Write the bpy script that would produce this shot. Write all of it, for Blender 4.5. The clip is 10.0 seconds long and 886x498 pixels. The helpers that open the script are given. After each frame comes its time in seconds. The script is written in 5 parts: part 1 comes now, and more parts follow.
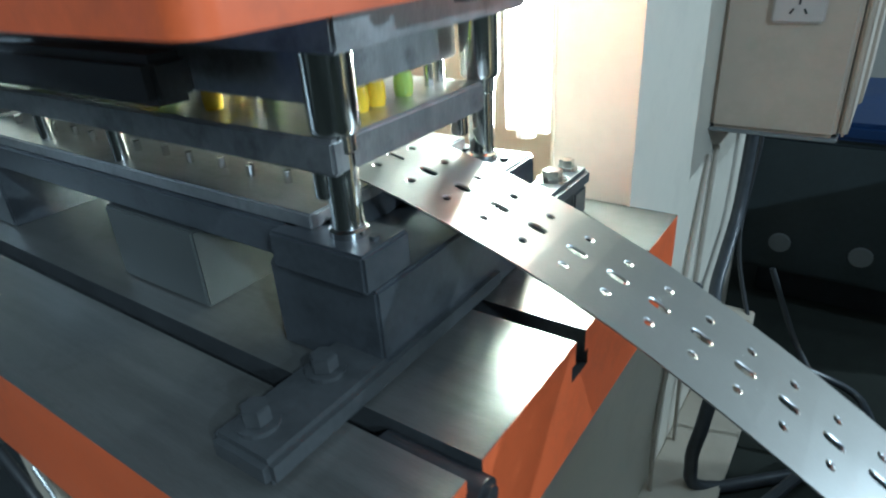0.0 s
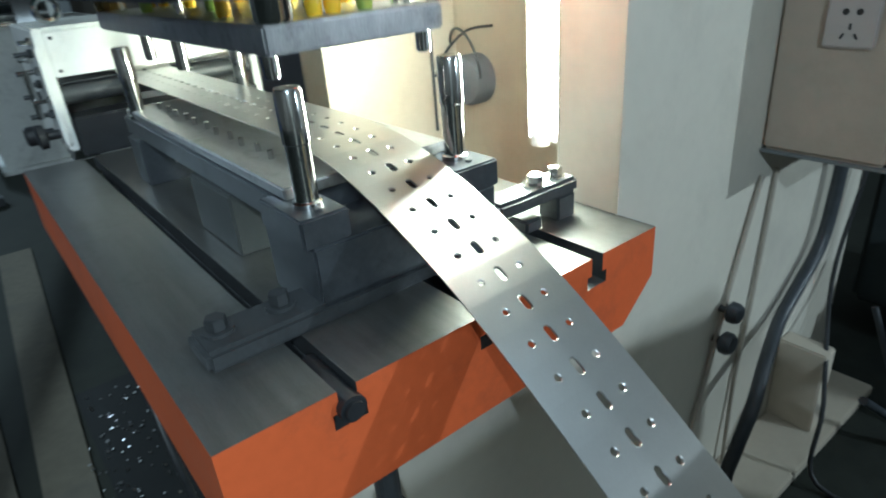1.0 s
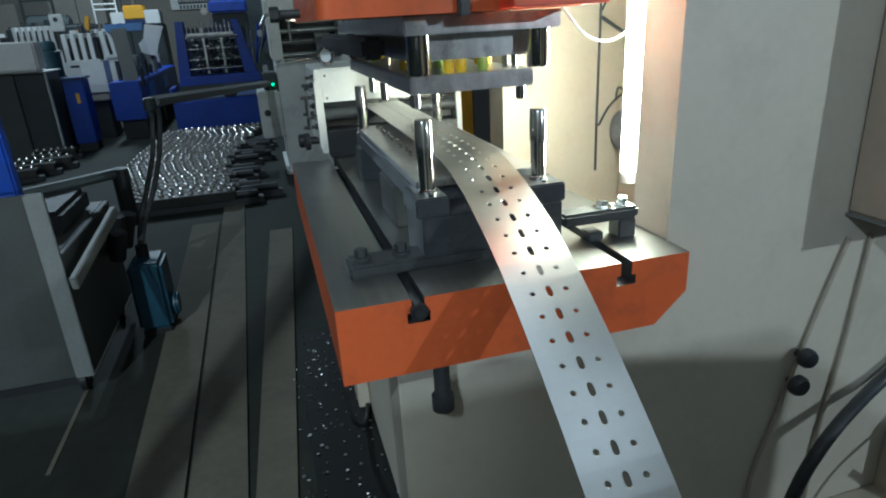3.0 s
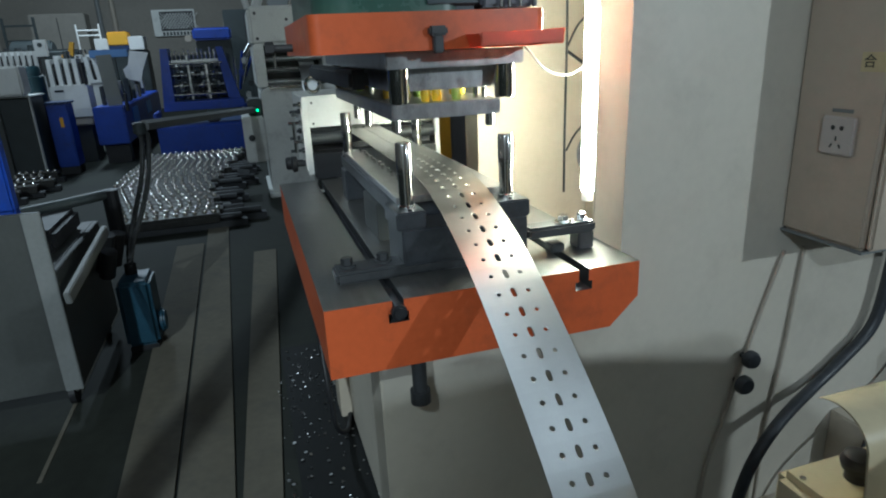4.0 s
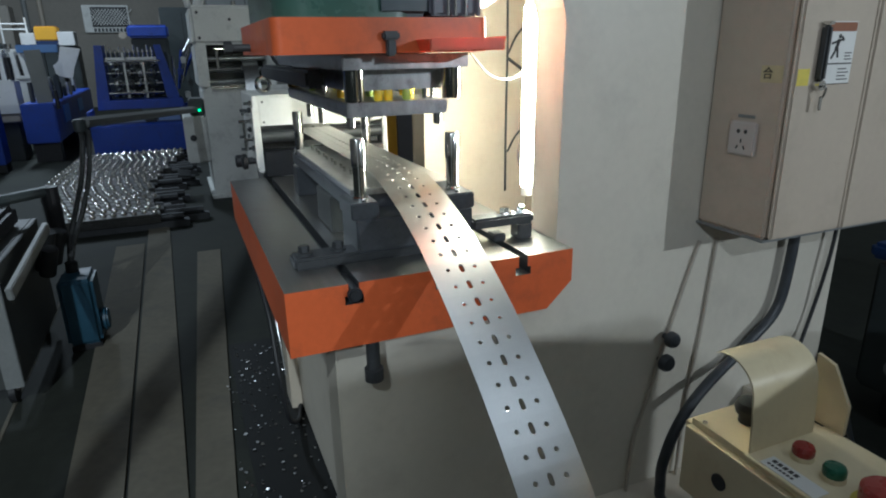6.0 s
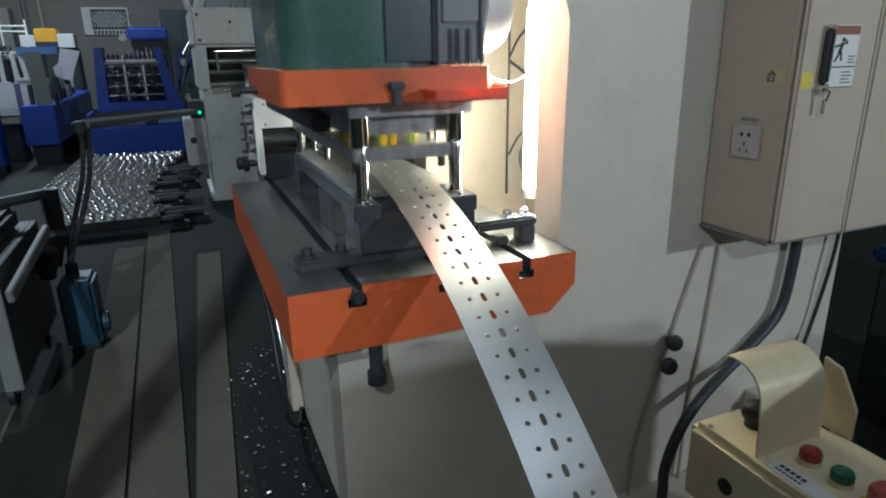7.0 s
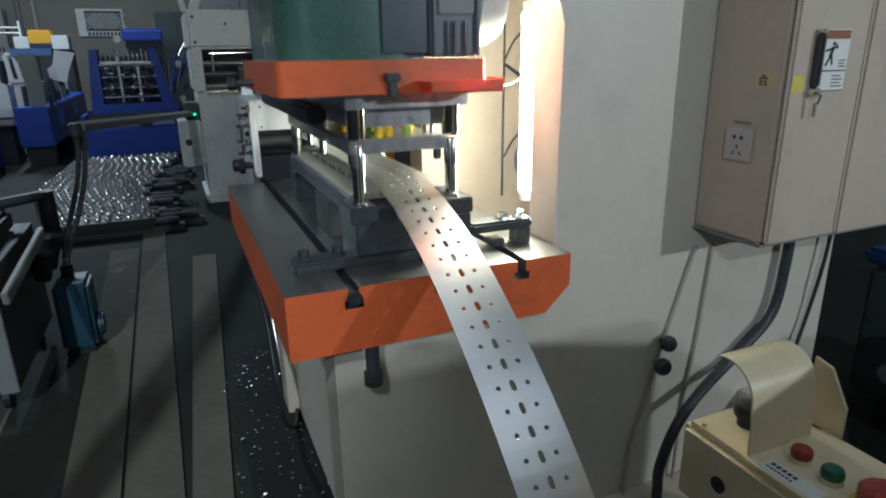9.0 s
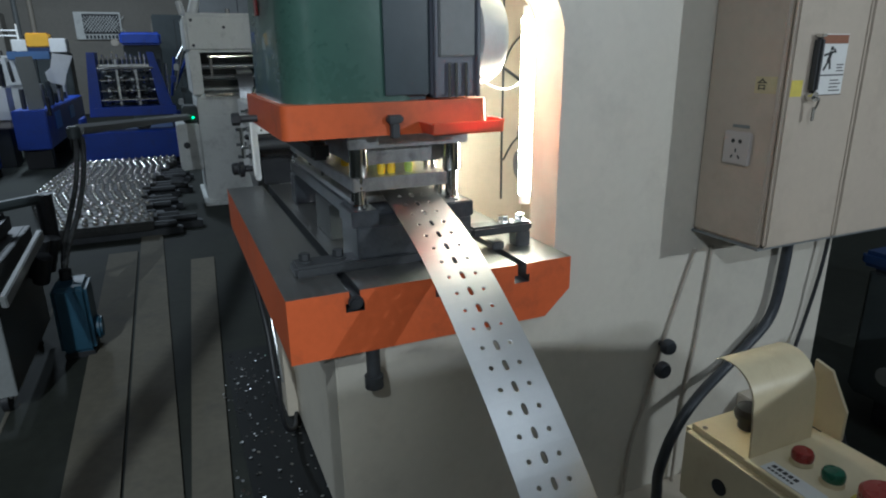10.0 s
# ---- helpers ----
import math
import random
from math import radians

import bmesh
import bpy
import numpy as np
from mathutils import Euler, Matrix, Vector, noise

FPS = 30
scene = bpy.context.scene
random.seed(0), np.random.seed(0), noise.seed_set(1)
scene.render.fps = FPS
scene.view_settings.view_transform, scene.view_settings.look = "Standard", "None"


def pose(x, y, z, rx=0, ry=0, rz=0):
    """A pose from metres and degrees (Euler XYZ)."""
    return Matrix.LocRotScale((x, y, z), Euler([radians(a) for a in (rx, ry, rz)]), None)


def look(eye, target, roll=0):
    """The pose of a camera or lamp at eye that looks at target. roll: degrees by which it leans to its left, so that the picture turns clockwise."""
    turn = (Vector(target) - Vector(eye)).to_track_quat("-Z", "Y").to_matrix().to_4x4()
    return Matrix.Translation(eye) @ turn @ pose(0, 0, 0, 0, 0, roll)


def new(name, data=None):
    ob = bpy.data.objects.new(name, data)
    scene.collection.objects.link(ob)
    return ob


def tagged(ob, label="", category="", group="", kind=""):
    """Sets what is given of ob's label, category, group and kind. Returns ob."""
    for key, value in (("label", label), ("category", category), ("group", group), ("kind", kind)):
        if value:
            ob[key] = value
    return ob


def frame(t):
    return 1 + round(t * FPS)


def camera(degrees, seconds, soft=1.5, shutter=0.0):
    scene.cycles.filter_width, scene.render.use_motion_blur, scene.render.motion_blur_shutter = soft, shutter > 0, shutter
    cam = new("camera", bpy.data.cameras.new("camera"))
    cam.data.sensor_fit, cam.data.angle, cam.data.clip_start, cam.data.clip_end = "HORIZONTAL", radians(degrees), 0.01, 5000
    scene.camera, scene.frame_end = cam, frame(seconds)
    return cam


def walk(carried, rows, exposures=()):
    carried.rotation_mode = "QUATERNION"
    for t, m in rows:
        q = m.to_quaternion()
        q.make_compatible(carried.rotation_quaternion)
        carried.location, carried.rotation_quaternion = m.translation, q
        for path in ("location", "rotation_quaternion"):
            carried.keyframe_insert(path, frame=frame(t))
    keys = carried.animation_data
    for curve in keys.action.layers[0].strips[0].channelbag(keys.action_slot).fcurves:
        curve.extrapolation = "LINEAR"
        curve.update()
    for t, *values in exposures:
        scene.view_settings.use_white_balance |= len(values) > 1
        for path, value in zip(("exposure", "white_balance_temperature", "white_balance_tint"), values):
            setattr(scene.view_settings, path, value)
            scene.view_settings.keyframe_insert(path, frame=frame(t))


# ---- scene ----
cam = camera(71.3, 10.0, soft=2.0, shutter=0.4)
METRES, EYE, TILT, LEAN, TURN = 1.13, 1.264, 0.0, 0.0, 36.1
ROWS = [
    (0.0, 0.0, 0.0, 0.0, -1.72, -26.94, 3.39),
    (0.5, 0.1089, -0.0649, 0.0056, 5.14, -26.04, 4.32),
    (1.0, 0.2478, -0.1042, 0.0257, 15.0, -25.76, 4.36),
    (1.5, 0.3456, -0.1388, 0.0351, 24.39, -23.97, 4.8),
    (2.0, 0.463, -0.1876, 0.0562, 34.77, -23.13, 4.14),
    (3.5, 0.643, -0.3988, 0.0778, 36.66, -19.4, 2.56),
    (4.0, 0.6839, -0.4374, 0.085, 36.11, -18.21, 2.56),
    (4.5, 0.7215, -0.4818, 0.0812, 34.7, -18.07, 2.39),
    (5.0, 0.7348, -0.5232, 0.0784, 32.93, -18.36, 1.83),
    (5.5, 0.7326, -0.531, 0.0836, 31.34, -18.28, 1.15),
    (7.0, 0.7207, -0.5335, 0.0833, 30.97, -17.67, 0.94),
    (7.5, 0.7179, -0.5362, 0.0835, 30.99, -17.62, 0.94),
    (8.0, 0.7193, -0.5409, 0.0823, 30.94, -17.61, 0.92),
    (8.5, 0.7209, -0.5461, 0.0851, 30.76, -17.6, 0.88),
    (9.0, 0.7241, -0.5422, 0.0859, 30.54, -17.5, 0.85),
    (9.5, 0.7241, -0.5417, 0.0869, 30.38, -17.38, 0.83),
    (10.0, 0.7201, -0.5479, 0.087, 30.32, -17.21, 0.77),
]
PATH = [(t, pose(0, 0, EYE, TILT, LEAN, TURN) @ pose(METRES * x, METRES * y, METRES * z, 90 + pitch, roll, yaw)) for t, x, y, z, yaw, pitch, roll in ROWS]
PATH = sorted(PATH + [(2.2, look((0.601, 0.139, 1.342), (-1.185, 0.620, 0.580), -4.3)), (3.3, look((0.824, 0.069, 1.348), (-0.990, 0.573, 0.670), -2.9))], key=lambda r: r[0])
walk(cam, PATH,
     exposures=[(0.0, 1.28, 4600, -6), (0.6, 1.06, 4750, -6), (1.2, 0.80, 4900, -4), (2.0, 0.62, 4950, -3), (3.5, 0.42, 5050, -2), (5.5, 0.48, 5230, 4), (10.0, 0.50, 5230, 5)])

# ---- world and light ----
world = bpy.data.worlds.new("hall_air")
scene.world = world
world.use_nodes = True
world.node_tree.nodes["Background"].inputs[0].default_value = (0.75, 0.85, 1.0, 1)
world.node_tree.nodes["Background"].inputs[1].default_value = 0.02


def lamp(name, kind, energy, color, m, **kw):
    data = bpy.data.lights.new(name, kind)
    data.energy, data.color = energy, color
    if kind == "AREA":
        data.shape = "RECTANGLE"
        data.size, data.size_y = kw["size"], kw["size_y"]
    else:
        data.shadow_soft_size = kw.get("radius", 0.1)
    if kind == "SPOT":
        data.spot_size, data.spot_blend = radians(kw["cone"]), 0.7
    ob = new(name, data)
    ob.matrix_world = m
    return ob


# two work floodlights behind the camera, an added floor spot and added hall lamps
FLOOD = (4.3, 3.45, 2.25)
FLOOD_B = (6.6, -3.25, 4.6)
lamp("flood_light", "POINT", 190, (1.0, 0.95, 0.86), pose(*FLOOD), radius=0.05)
lamp("flood_light", "POINT", 370, (1.0, 0.97, 0.92), pose(*FLOOD_B), radius=0.045)
# unseen narrow spot over the aisle, added to brighten only the floor plates
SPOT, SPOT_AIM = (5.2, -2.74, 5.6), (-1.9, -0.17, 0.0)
lamp("floor_fill_spot", "SPOT", 680, (1.0, 0.96, 0.84), look(SPOT, SPOT_AIM), radius=0.05, cone=19)
# unseen lamps, added to brighten the far machines, the strip and the control stand
HALL_FILLS = ((-12.0, -2.2, 5.93, 230), (-7.9, -3.0, 3.60, 38), (2.9, 3.0, 5.93, 9), (0.6, 1.6, 5.93, 14))
for lx, ly, lz, power in HALL_FILLS:
    lamp("hall_fill", "AREA", power, (0.98, 0.99, 0.96), pose(lx, ly, lz), size=2.4, size_y=0.5)

# ---- materials ----


def mat(name, col, rough=0.5, metal=0.0, var=0.12, scale=6.0, fine=60.0, bump=0.03, stretch=(1, 1, 1), dirt=None, dirt_amount=0.0, rvar=0.12, spec=0.5, coat=0.0):
    m = bpy.data.materials.new(name)
    m.use_nodes = True
    nt = m.node_tree
    n, l = nt.nodes, nt.links
    b = n["Principled BSDF"]
    tc = n.new("ShaderNodeTexCoord")
    mp = n.new("ShaderNodeMapping")
    mp.inputs["Scale"].default_value = stretch
    l.new(tc.outputs["Object"], mp.inputs["Vector"])
    big, small = n.new("ShaderNodeTexNoise"), n.new("ShaderNodeTexNoise")
    big.inputs["Scale"].default_value, big.inputs["Detail"].default_value = scale, 4
    small.inputs["Scale"].default_value, small.inputs["Detail"].default_value = fine, 3
    for t in (big, small):
        l.new(mp.outputs[0], t.inputs["Vector"])
    mixn = n.new("ShaderNodeMix")
    mixn.data_type = "FLOAT"
    mixn.inputs[0].default_value = 0.4
    l.new(big.outputs["Fac"], mixn.inputs[2])
    l.new(small.outputs["Fac"], mixn.inputs[3])
    ramp = n.new("ShaderNodeValToRGB")
    e = ramp.color_ramp.elements
    e[0].position, e[1].position = 0.3, 0.7
    e[0].color = (*[c * (1 - var) for c in col], 1)
    e[1].color = (*[min(1, c * (1 + var)) for c in col], 1)
    l.new(mixn.outputs[0], ramp.inputs[0])
    out = ramp.outputs[0]
    if dirt:
        dn = n.new("ShaderNodeTexNoise")
        dn.inputs["Scale"].default_value, dn.inputs["Detail"].default_value, dn.inputs["Roughness"].default_value = scale * 1.7, 6, 0.7
        l.new(tc.outputs["Object"], dn.inputs["Vector"])
        dr = n.new("ShaderNodeValToRGB")
        dr.color_ramp.elements[0].position, dr.color_ramp.elements[1].position = 0.52, 0.72
        dr.color_ramp.elements[1].color = (dirt_amount, dirt_amount, dirt_amount, 1)
        l.new(dn.outputs["Fac"], dr.inputs[0])
        mx = n.new("ShaderNodeMix")
        mx.data_type = "RGBA"
        l.new(dr.outputs[0], mx.inputs[0])
        l.new(out, mx.inputs[6])
        mx.inputs[7].default_value = (*dirt, 1)
        out = mx.outputs[2]
    l.new(out, b.inputs["Base Color"])
    rr = n.new("ShaderNodeMapRange")
    rr.inputs["To Min"].default_value, rr.inputs["To Max"].default_value = max(0.03, rough - rvar), min(1, rough + rvar)
    l.new(mixn.outputs[0], rr.inputs[0])
    l.new(rr.outputs[0], b.inputs["Roughness"])
    b.inputs["Metallic"].default_value = metal
    b.inputs["Specular IOR Level"].default_value = spec
    b.inputs["Coat Weight"].default_value = coat
    if bump:
        bp = n.new("ShaderNodeBump")
        bp.inputs["Strength"].default_value, bp.inputs["Distance"].default_value = bump * 4, 0.002
        l.new(mixn.outputs[0], bp.inputs["Height"])
        l.new(bp.outputs[0], b.inputs["Normal"])
    return m


def glow(name, col, strength):
    m = bpy.data.materials.new(name)
    m.use_nodes = True
    b = m.node_tree.nodes["Principled BSDF"]
    b.inputs["Base Color"].default_value = (*col, 1)
    b.inputs["Emission Color"].default_value = (*col, 1)
    b.inputs["Emission Strength"].default_value = strength
    return m


M = {
    "orange": mat("orange_paint", (0.60, 0.118, 0.032), 0.42, var=0.10, scale=5, bump=0.02, dirt=(0.12, 0.05, 0.03), dirt_amount=0.35, coat=0.1),
    "tray": mat("red_orange_plastic", (0.72, 0.09, 0.03), 0.35, var=0.06, scale=8, bump=0.01),
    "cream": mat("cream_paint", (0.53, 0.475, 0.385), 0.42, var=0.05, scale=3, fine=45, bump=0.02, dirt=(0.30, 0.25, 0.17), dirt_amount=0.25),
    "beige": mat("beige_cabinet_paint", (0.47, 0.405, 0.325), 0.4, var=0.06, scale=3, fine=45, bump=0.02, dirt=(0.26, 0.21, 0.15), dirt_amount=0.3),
    # the press's cream paint, with lens haze put into the colour as grey
    "frame": mat("hazed_cream_paint", (0.585, 0.55, 0.47), 0.45, var=0.05, scale=2.2, fine=40, bump=0.025, dirt=(0.30, 0.28, 0.24), dirt_amount=0.25),
    "box": mat("ivory_paint", (0.72, 0.63, 0.42), 0.33, var=0.04, scale=8, fine=120, bump=0.02, dirt=(0.45, 0.33, 0.16), dirt_amount=0.25),
    "table": mat("ground_table_steel", (0.18, 0.18, 0.173), 0.36, 0.7, var=0.18, scale=5, fine=90, bump=0.02, stretch=(1, 14, 1), dirt=(0.10, 0.095, 0.085), dirt_amount=0.5),
    "dark": mat("blackened_steel", (0.055, 0.058, 0.062), 0.45, 0.3, var=0.25, scale=14, fine=140, bump=0.04),
    "die": mat("oiled_die_steel", (0.40, 0.405, 0.415), 0.32, 0.85, var=0.22, scale=10, fine=110, bump=0.02, stretch=(1, 5, 1), dirt=(0.06, 0.055, 0.05), dirt_amount=0.5),
    "block": mat("dark_oiled_tool_steel", (0.085, 0.092, 0.105), 0.36, 0.55, var=0.2, scale=9, fine=110, bump=0.02, dirt=(0.03, 0.03, 0.03), dirt_amount=0.5),
    "chrome": mat("ground_chrome", (0.62, 0.62, 0.61), 0.13, 1.0, var=0.08, scale=20, fine=200, bump=0.01, rvar=0.05),
    "brass": mat("bronze_bush", (0.46, 0.32, 0.12), 0.25, 1.0, var=0.12, scale=30, bump=0.01),
    "strip": mat("galvanised_strip", (0.54, 0.537, 0.53), 0.31, 1.0, var=0.06, scale=7, fine=160, bump=0.005, stretch=(1, 3, 1), rvar=0.03),
    "yellow": mat("yellow_urethane", (0.80, 0.55, 0.02), 0.3, var=0.06, scale=20, bump=0.01),
    "lime": mat("green_urethane", (0.45, 0.62, 0.12), 0.3, var=0.06, scale=20, bump=0.01),
    "green": mat("dark_green_paint", (0.055, 0.12, 0.095), 0.3, var=0.15, scale=5, fine=60, bump=0.02, coat=0.3),
    "blue": mat("blue_paint", (0.012, 0.050, 0.36), 0.38, var=0.15, scale=4, bump=0.02, dirt=(0.02, 0.03, 0.08), dirt_amount=0.5),
    "slate": mat("grey_green_machine_paint", (0.035, 0.044, 0.046), 0.5, var=0.2, scale=6, bump=0.02),
    "teal": mat("dull_teal_paint", (0.018, 0.06, 0.10), 0.45, var=0.2, scale=6, bump=0.02),
    "navy": mat("dark_blue_paint", (0.010, 0.030, 0.10), 0.42, var=0.2, scale=6, bump=0.02),
    "white": mat("white_panel", (0.74, 0.74, 0.72), 0.4, var=0.04, scale=5, bump=0.015, dirt=(0.4, 0.38, 0.34), dirt_amount=0.25),
    "grey": mat("light_grey_paint", (0.72, 0.73, 0.70), 0.45, var=0.07, scale=4, bump=0.02, dirt=(0.2, 0.2, 0.19), dirt_amount=0.35),
    "gib": mat("blue_grey_machine_paint", (0.14, 0.15, 0.18), 0.45, var=0.08, scale=5, bump=0.02),
    "ram": mat("dark_blue_grey", (0.050, 0.068, 0.080), 0.32, var=0.12, scale=5, bump=0.02, coat=0.2),
    "paleblue": mat("pale_blue_plate", (0.10, 0.30, 0.80), 0.4, var=0.05, scale=8, bump=0.01),
    "midgrey": mat("grey_machine_paint", (0.20, 0.21, 0.21), 0.45, var=0.12, scale=5, bump=0.02),
    "channel": mat("oily_steel_channel", (0.10, 0.10, 0.095), 0.34, 0.9, var=0.25, scale=8, fine=70, bump=0.03, dirt=(0.05, 0.05, 0.045), dirt_amount=0.6),
    "steel": mat("worn_machine_steel", (0.40, 0.41, 0.41), 0.30, 0.9, var=0.2, scale=9, fine=80, bump=0.02),
    "sheet": mat("bare_grey_sheet", (0.17, 0.175, 0.165), 0.55, 0.3, var=0.12, scale=5, bump=0.02),
    "steelblue": mat("light_blue_paint", (0.10, 0.20, 0.42), 0.42, var=0.12, scale=6, bump=0.02),
    "drum": mat("dark_teal_enamel", (0.025, 0.06, 0.075), 0.4, var=0.15, scale=8, bump=0.02),
    "sleeve": mat("metal_hose_sleeve", (0.16, 0.165, 0.17), 0.22, 0.8, var=0.3, scale=30, fine=160, bump=0.05),
    "black": mat("black_rubber", (0.018, 0.019, 0.022), 0.5, var=0.25, scale=25, bump=0.03),
    "cable": mat("grey_cable_sleeve", (0.045, 0.05, 0.058), 0.38, var=0.2, scale=40, bump=0.03),
    "tancable": mat("tan_cable_sleeve", (0.40, 0.36, 0.30), 0.5, var=0.1, scale=40, bump=0.01),
    "dimgrey": mat("dim_grey_paint", (0.06, 0.064, 0.062), 0.5, var=0.15, scale=5, bump=0.02),
    "floor": mat("painted_concrete", (0.030, 0.033, 0.028), 0.72, spec=0.12, var=0.3, scale=1.3, fine=16, bump=0.05, dirt=(0.02, 0.022, 0.022), dirt_amount=0.7),
    "plate": mat("worn_floor_plate", (0.14, 0.130, 0.104), 0.82, 0.0, spec=0.12, var=0.18, scale=2.0, fine=30, bump=0.03, dirt=(0.09, 0.09, 0.085), dirt_amount=0.6),
    "pit": mat("black_floor_sheet", (0.008, 0.009, 0.009), 0.6, spec=0.2, var=0.4, scale=9, bump=0.06),
    "wall": mat("hall_wall", (0.25, 0.235, 0.205), 0.8, var=0.12, scale=0.8, fine=12, bump=0.03),
    "ceiling": mat("hall_ceiling", (0.24, 0.24, 0.235), 0.85, var=0.1, scale=0.7, bump=0.0),
    "red": mat("red_button", (0.30, 0.038, 0.034), 0.28, var=0.05, scale=30, bump=0.01),
    "gbut": mat("green_button", (0.018, 0.12, 0.07), 0.28, var=0.05, scale=30, bump=0.01),
    "paper": mat("white_label", (0.72, 0.72, 0.70), 0.45, var=0.03, scale=30, bump=0.0),
    "ink": mat("black_print", (0.03, 0.03, 0.03), 0.5, var=0.1, scale=30, bump=0.0),
    "brownprint": mat("brown_print", (0.25, 0.10, 0.05), 0.5, var=0.1, scale=30, bump=0.0),
    "fadedsticker": mat("faded_sticker", (0.52, 0.46, 0.27), 0.5, var=0.12, scale=20, bump=0.0),
    "sticker": mat("yellow_sticker", (0.62, 0.52, 0.08), 0.5, var=0.1, scale=30, bump=0.0),
    "sockplate": mat("aged_socket_plastic", (0.50, 0.46, 0.43), 0.4, var=0.04, scale=20, bump=0.0),
    "sock": mat("white_plastic", (0.68, 0.67, 0.66), 0.35, var=0.02, scale=20, bump=0.0),
    "yelpaint": mat("yellow_paint", (0.78, 0.42, 0.02), 0.4, var=0.08, scale=6, bump=0.01),
    "wire": mat("white_wire", (0.75, 0.74, 0.70), 0.4, var=0.05, scale=30, bump=0.0),
    "led": glow("led_tube_glow", (1.0, 0.87, 0.60), 250.0),
    "pilot": glow("green_pilot_glow", (0.05, 1.0, 0.25), 3.0),
}

plastic = M["tray"].node_tree.nodes["Principled BSDF"]
plastic.inputs["Subsurface Weight"].default_value = 0.5
plastic.inputs["Subsurface Scale"].default_value = 0.02

# ---- mesh helpers ----


def thing(name, label, category, at=(0, 0, 0), group="", kind=""):
    e = new(name)
    e.location = at
    e.empty_display_size = 0.05
    return tagged(e, label, category, group, kind)


def part(name, bm, material, parent=None, label="", smooth=False):
    me = bpy.data.meshes.new(name)
    bmesh.ops.recalc_face_normals(bm, faces=bm.faces)
    if smooth:
        for f in bm.faces:
            f.smooth = True
        for ed in bm.edges:
            if len(ed.link_faces) == 2 and ed.calc_face_angle(0) > 0.6:
                ed.smooth = False
    bm.to_mesh(me)
    bm.free()
    for m in material if isinstance(material, (list, tuple)) else (material,):
        me.materials.append(M[m] if isinstance(m, str) else m)
    ob = new(name, me)
    if parent:
        ob.parent = parent
    if label:
        tagged(ob, label)
    return ob


def rel(parent, m):
    """The world pose m in the space of a parent that only stands somewhere."""
    return Matrix.Translation(-Vector(parent.location)) @ m


def box(x0, x1, y0, y1, z0, z1, bevel=0.003, bm=None, seg=2, m=None):
    own = bm or bmesh.new()
    r = bmesh.ops.create_cube(own, size=1)
    mm = Matrix.Translation(((x0 + x1) / 2, (y0 + y1) / 2, (z0 + z1) / 2)) @ Matrix.Diagonal((abs(x1 - x0), abs(y1 - y0), abs(z1 - z0), 1))
    bmesh.ops.transform(own, matrix=mm, verts=r["verts"])
    vs = r["verts"]
    if bevel:
        es = list({e for v in vs for e in v.link_edges})
        res = bmesh.ops.bevel(own, geom=es, offset=bevel, segments=seg, affect="EDGES", clamp_overlap=True)
        vs = list({v for f in res["faces"] for v in f.verts} | {v for v in vs if v.is_valid})
    if m is not None:
        bmesh.ops.transform(own, matrix=m, verts=[v for v in vs if v.is_valid])
    return own


def cyl(p, axis, r, h, seg=24, bm=None, r2=None, bevel=0.0):
    """A cylinder that starts at p and goes h along axis."""
    own = bm or bmesh.new()
    res = bmesh.ops.create_cone(own, cap_ends=True, segments=seg, radius1=r, radius2=r if r2 is None else r2, depth=h)
    q = Vector((0, 0, 1)).rotation_difference(Vector(axis)).to_matrix().to_4x4()
    a = Vector(axis).normalized()
    bmesh.ops.transform(own, matrix=Matrix.Translation(Vector(p) + a * h / 2) @ q, verts=res["verts"])
    if bevel:
        es = [e for e in {e for v in res["verts"] for e in v.link_edges} if any(len(f.verts) > 4 for f in e.link_faces)]
        bmesh.ops.bevel(own, geom=es, offset=bevel, segments=2, affect="EDGES")
    return own


def tube(points, r, seg=10, bm=None, closed=False, sub=6):
    """A round tube along a smooth line through points."""
    own = bm or bmesh.new()
    P = [Vector(p) for p in points]
    pts = []
    n = len(P)
    for i in range(n - 1):
        p0, p1, p2, p3 = P[max(0, i - 1)], P[i], P[i + 1], P[min(n - 1, i + 2)]
        for k in range(sub):
            t = k / sub
            pts.append(0.5 * ((2 * p1) + (p2 - p0) * t + (2 * p0 - 5 * p1 + 4 * p2 - p3) * t * t + (3 * p1 - p0 - 3 * p2 + p3) * t ** 3))
    pts.append(P[-1])
    rings = []
    up = Vector((0.13, 0.21, 0.97)).normalized()
    for i, p in enumerate(pts):
        d = (pts[min(i + 1, len(pts) - 1)] - pts[max(i - 1, 0)]).normalized()
        a = d.cross(up).normalized()
        b = d.cross(a).normalized()
        up = -b if (-b).dot(up) > 0 else b
        rings.append([own.verts.new(p + (a * math.cos(k * math.tau / seg) + b * math.sin(k * math.tau / seg)) * r) for k in range(seg)])
    for i in range(len(rings) - 1):
        for k in range(seg):
            own.faces.new((rings[i][k], rings[i][(k + 1) % seg], rings[i + 1][(k + 1) % seg], rings[i + 1][k]))
    for rr in (rings[0], rings[-1]):
        own.faces.new(rr)
    return own


def extrude_x(profile, x0, x1, bevel=0.0, bm=None):
    """A prism along x from a closed outline of (y, z)."""
    own = bm or bmesh.new()
    a = [own.verts.new((x0, y, z)) for y, z in profile]
    b = [own.verts.new((x1, y, z)) for y, z in profile]
    n = len(profile)
    caps = [own.faces.new(a), own.faces.new(b[::-1])]
    for i in range(n):
        own.faces.new((a[i], b[i], b[(i + 1) % n], a[(i + 1) % n]))
    if bevel:
        es = list({e for f in caps for e in f.edges})
        bmesh.ops.bevel(own, geom=es, offset=bevel, segments=2, affect="EDGES")
    return own


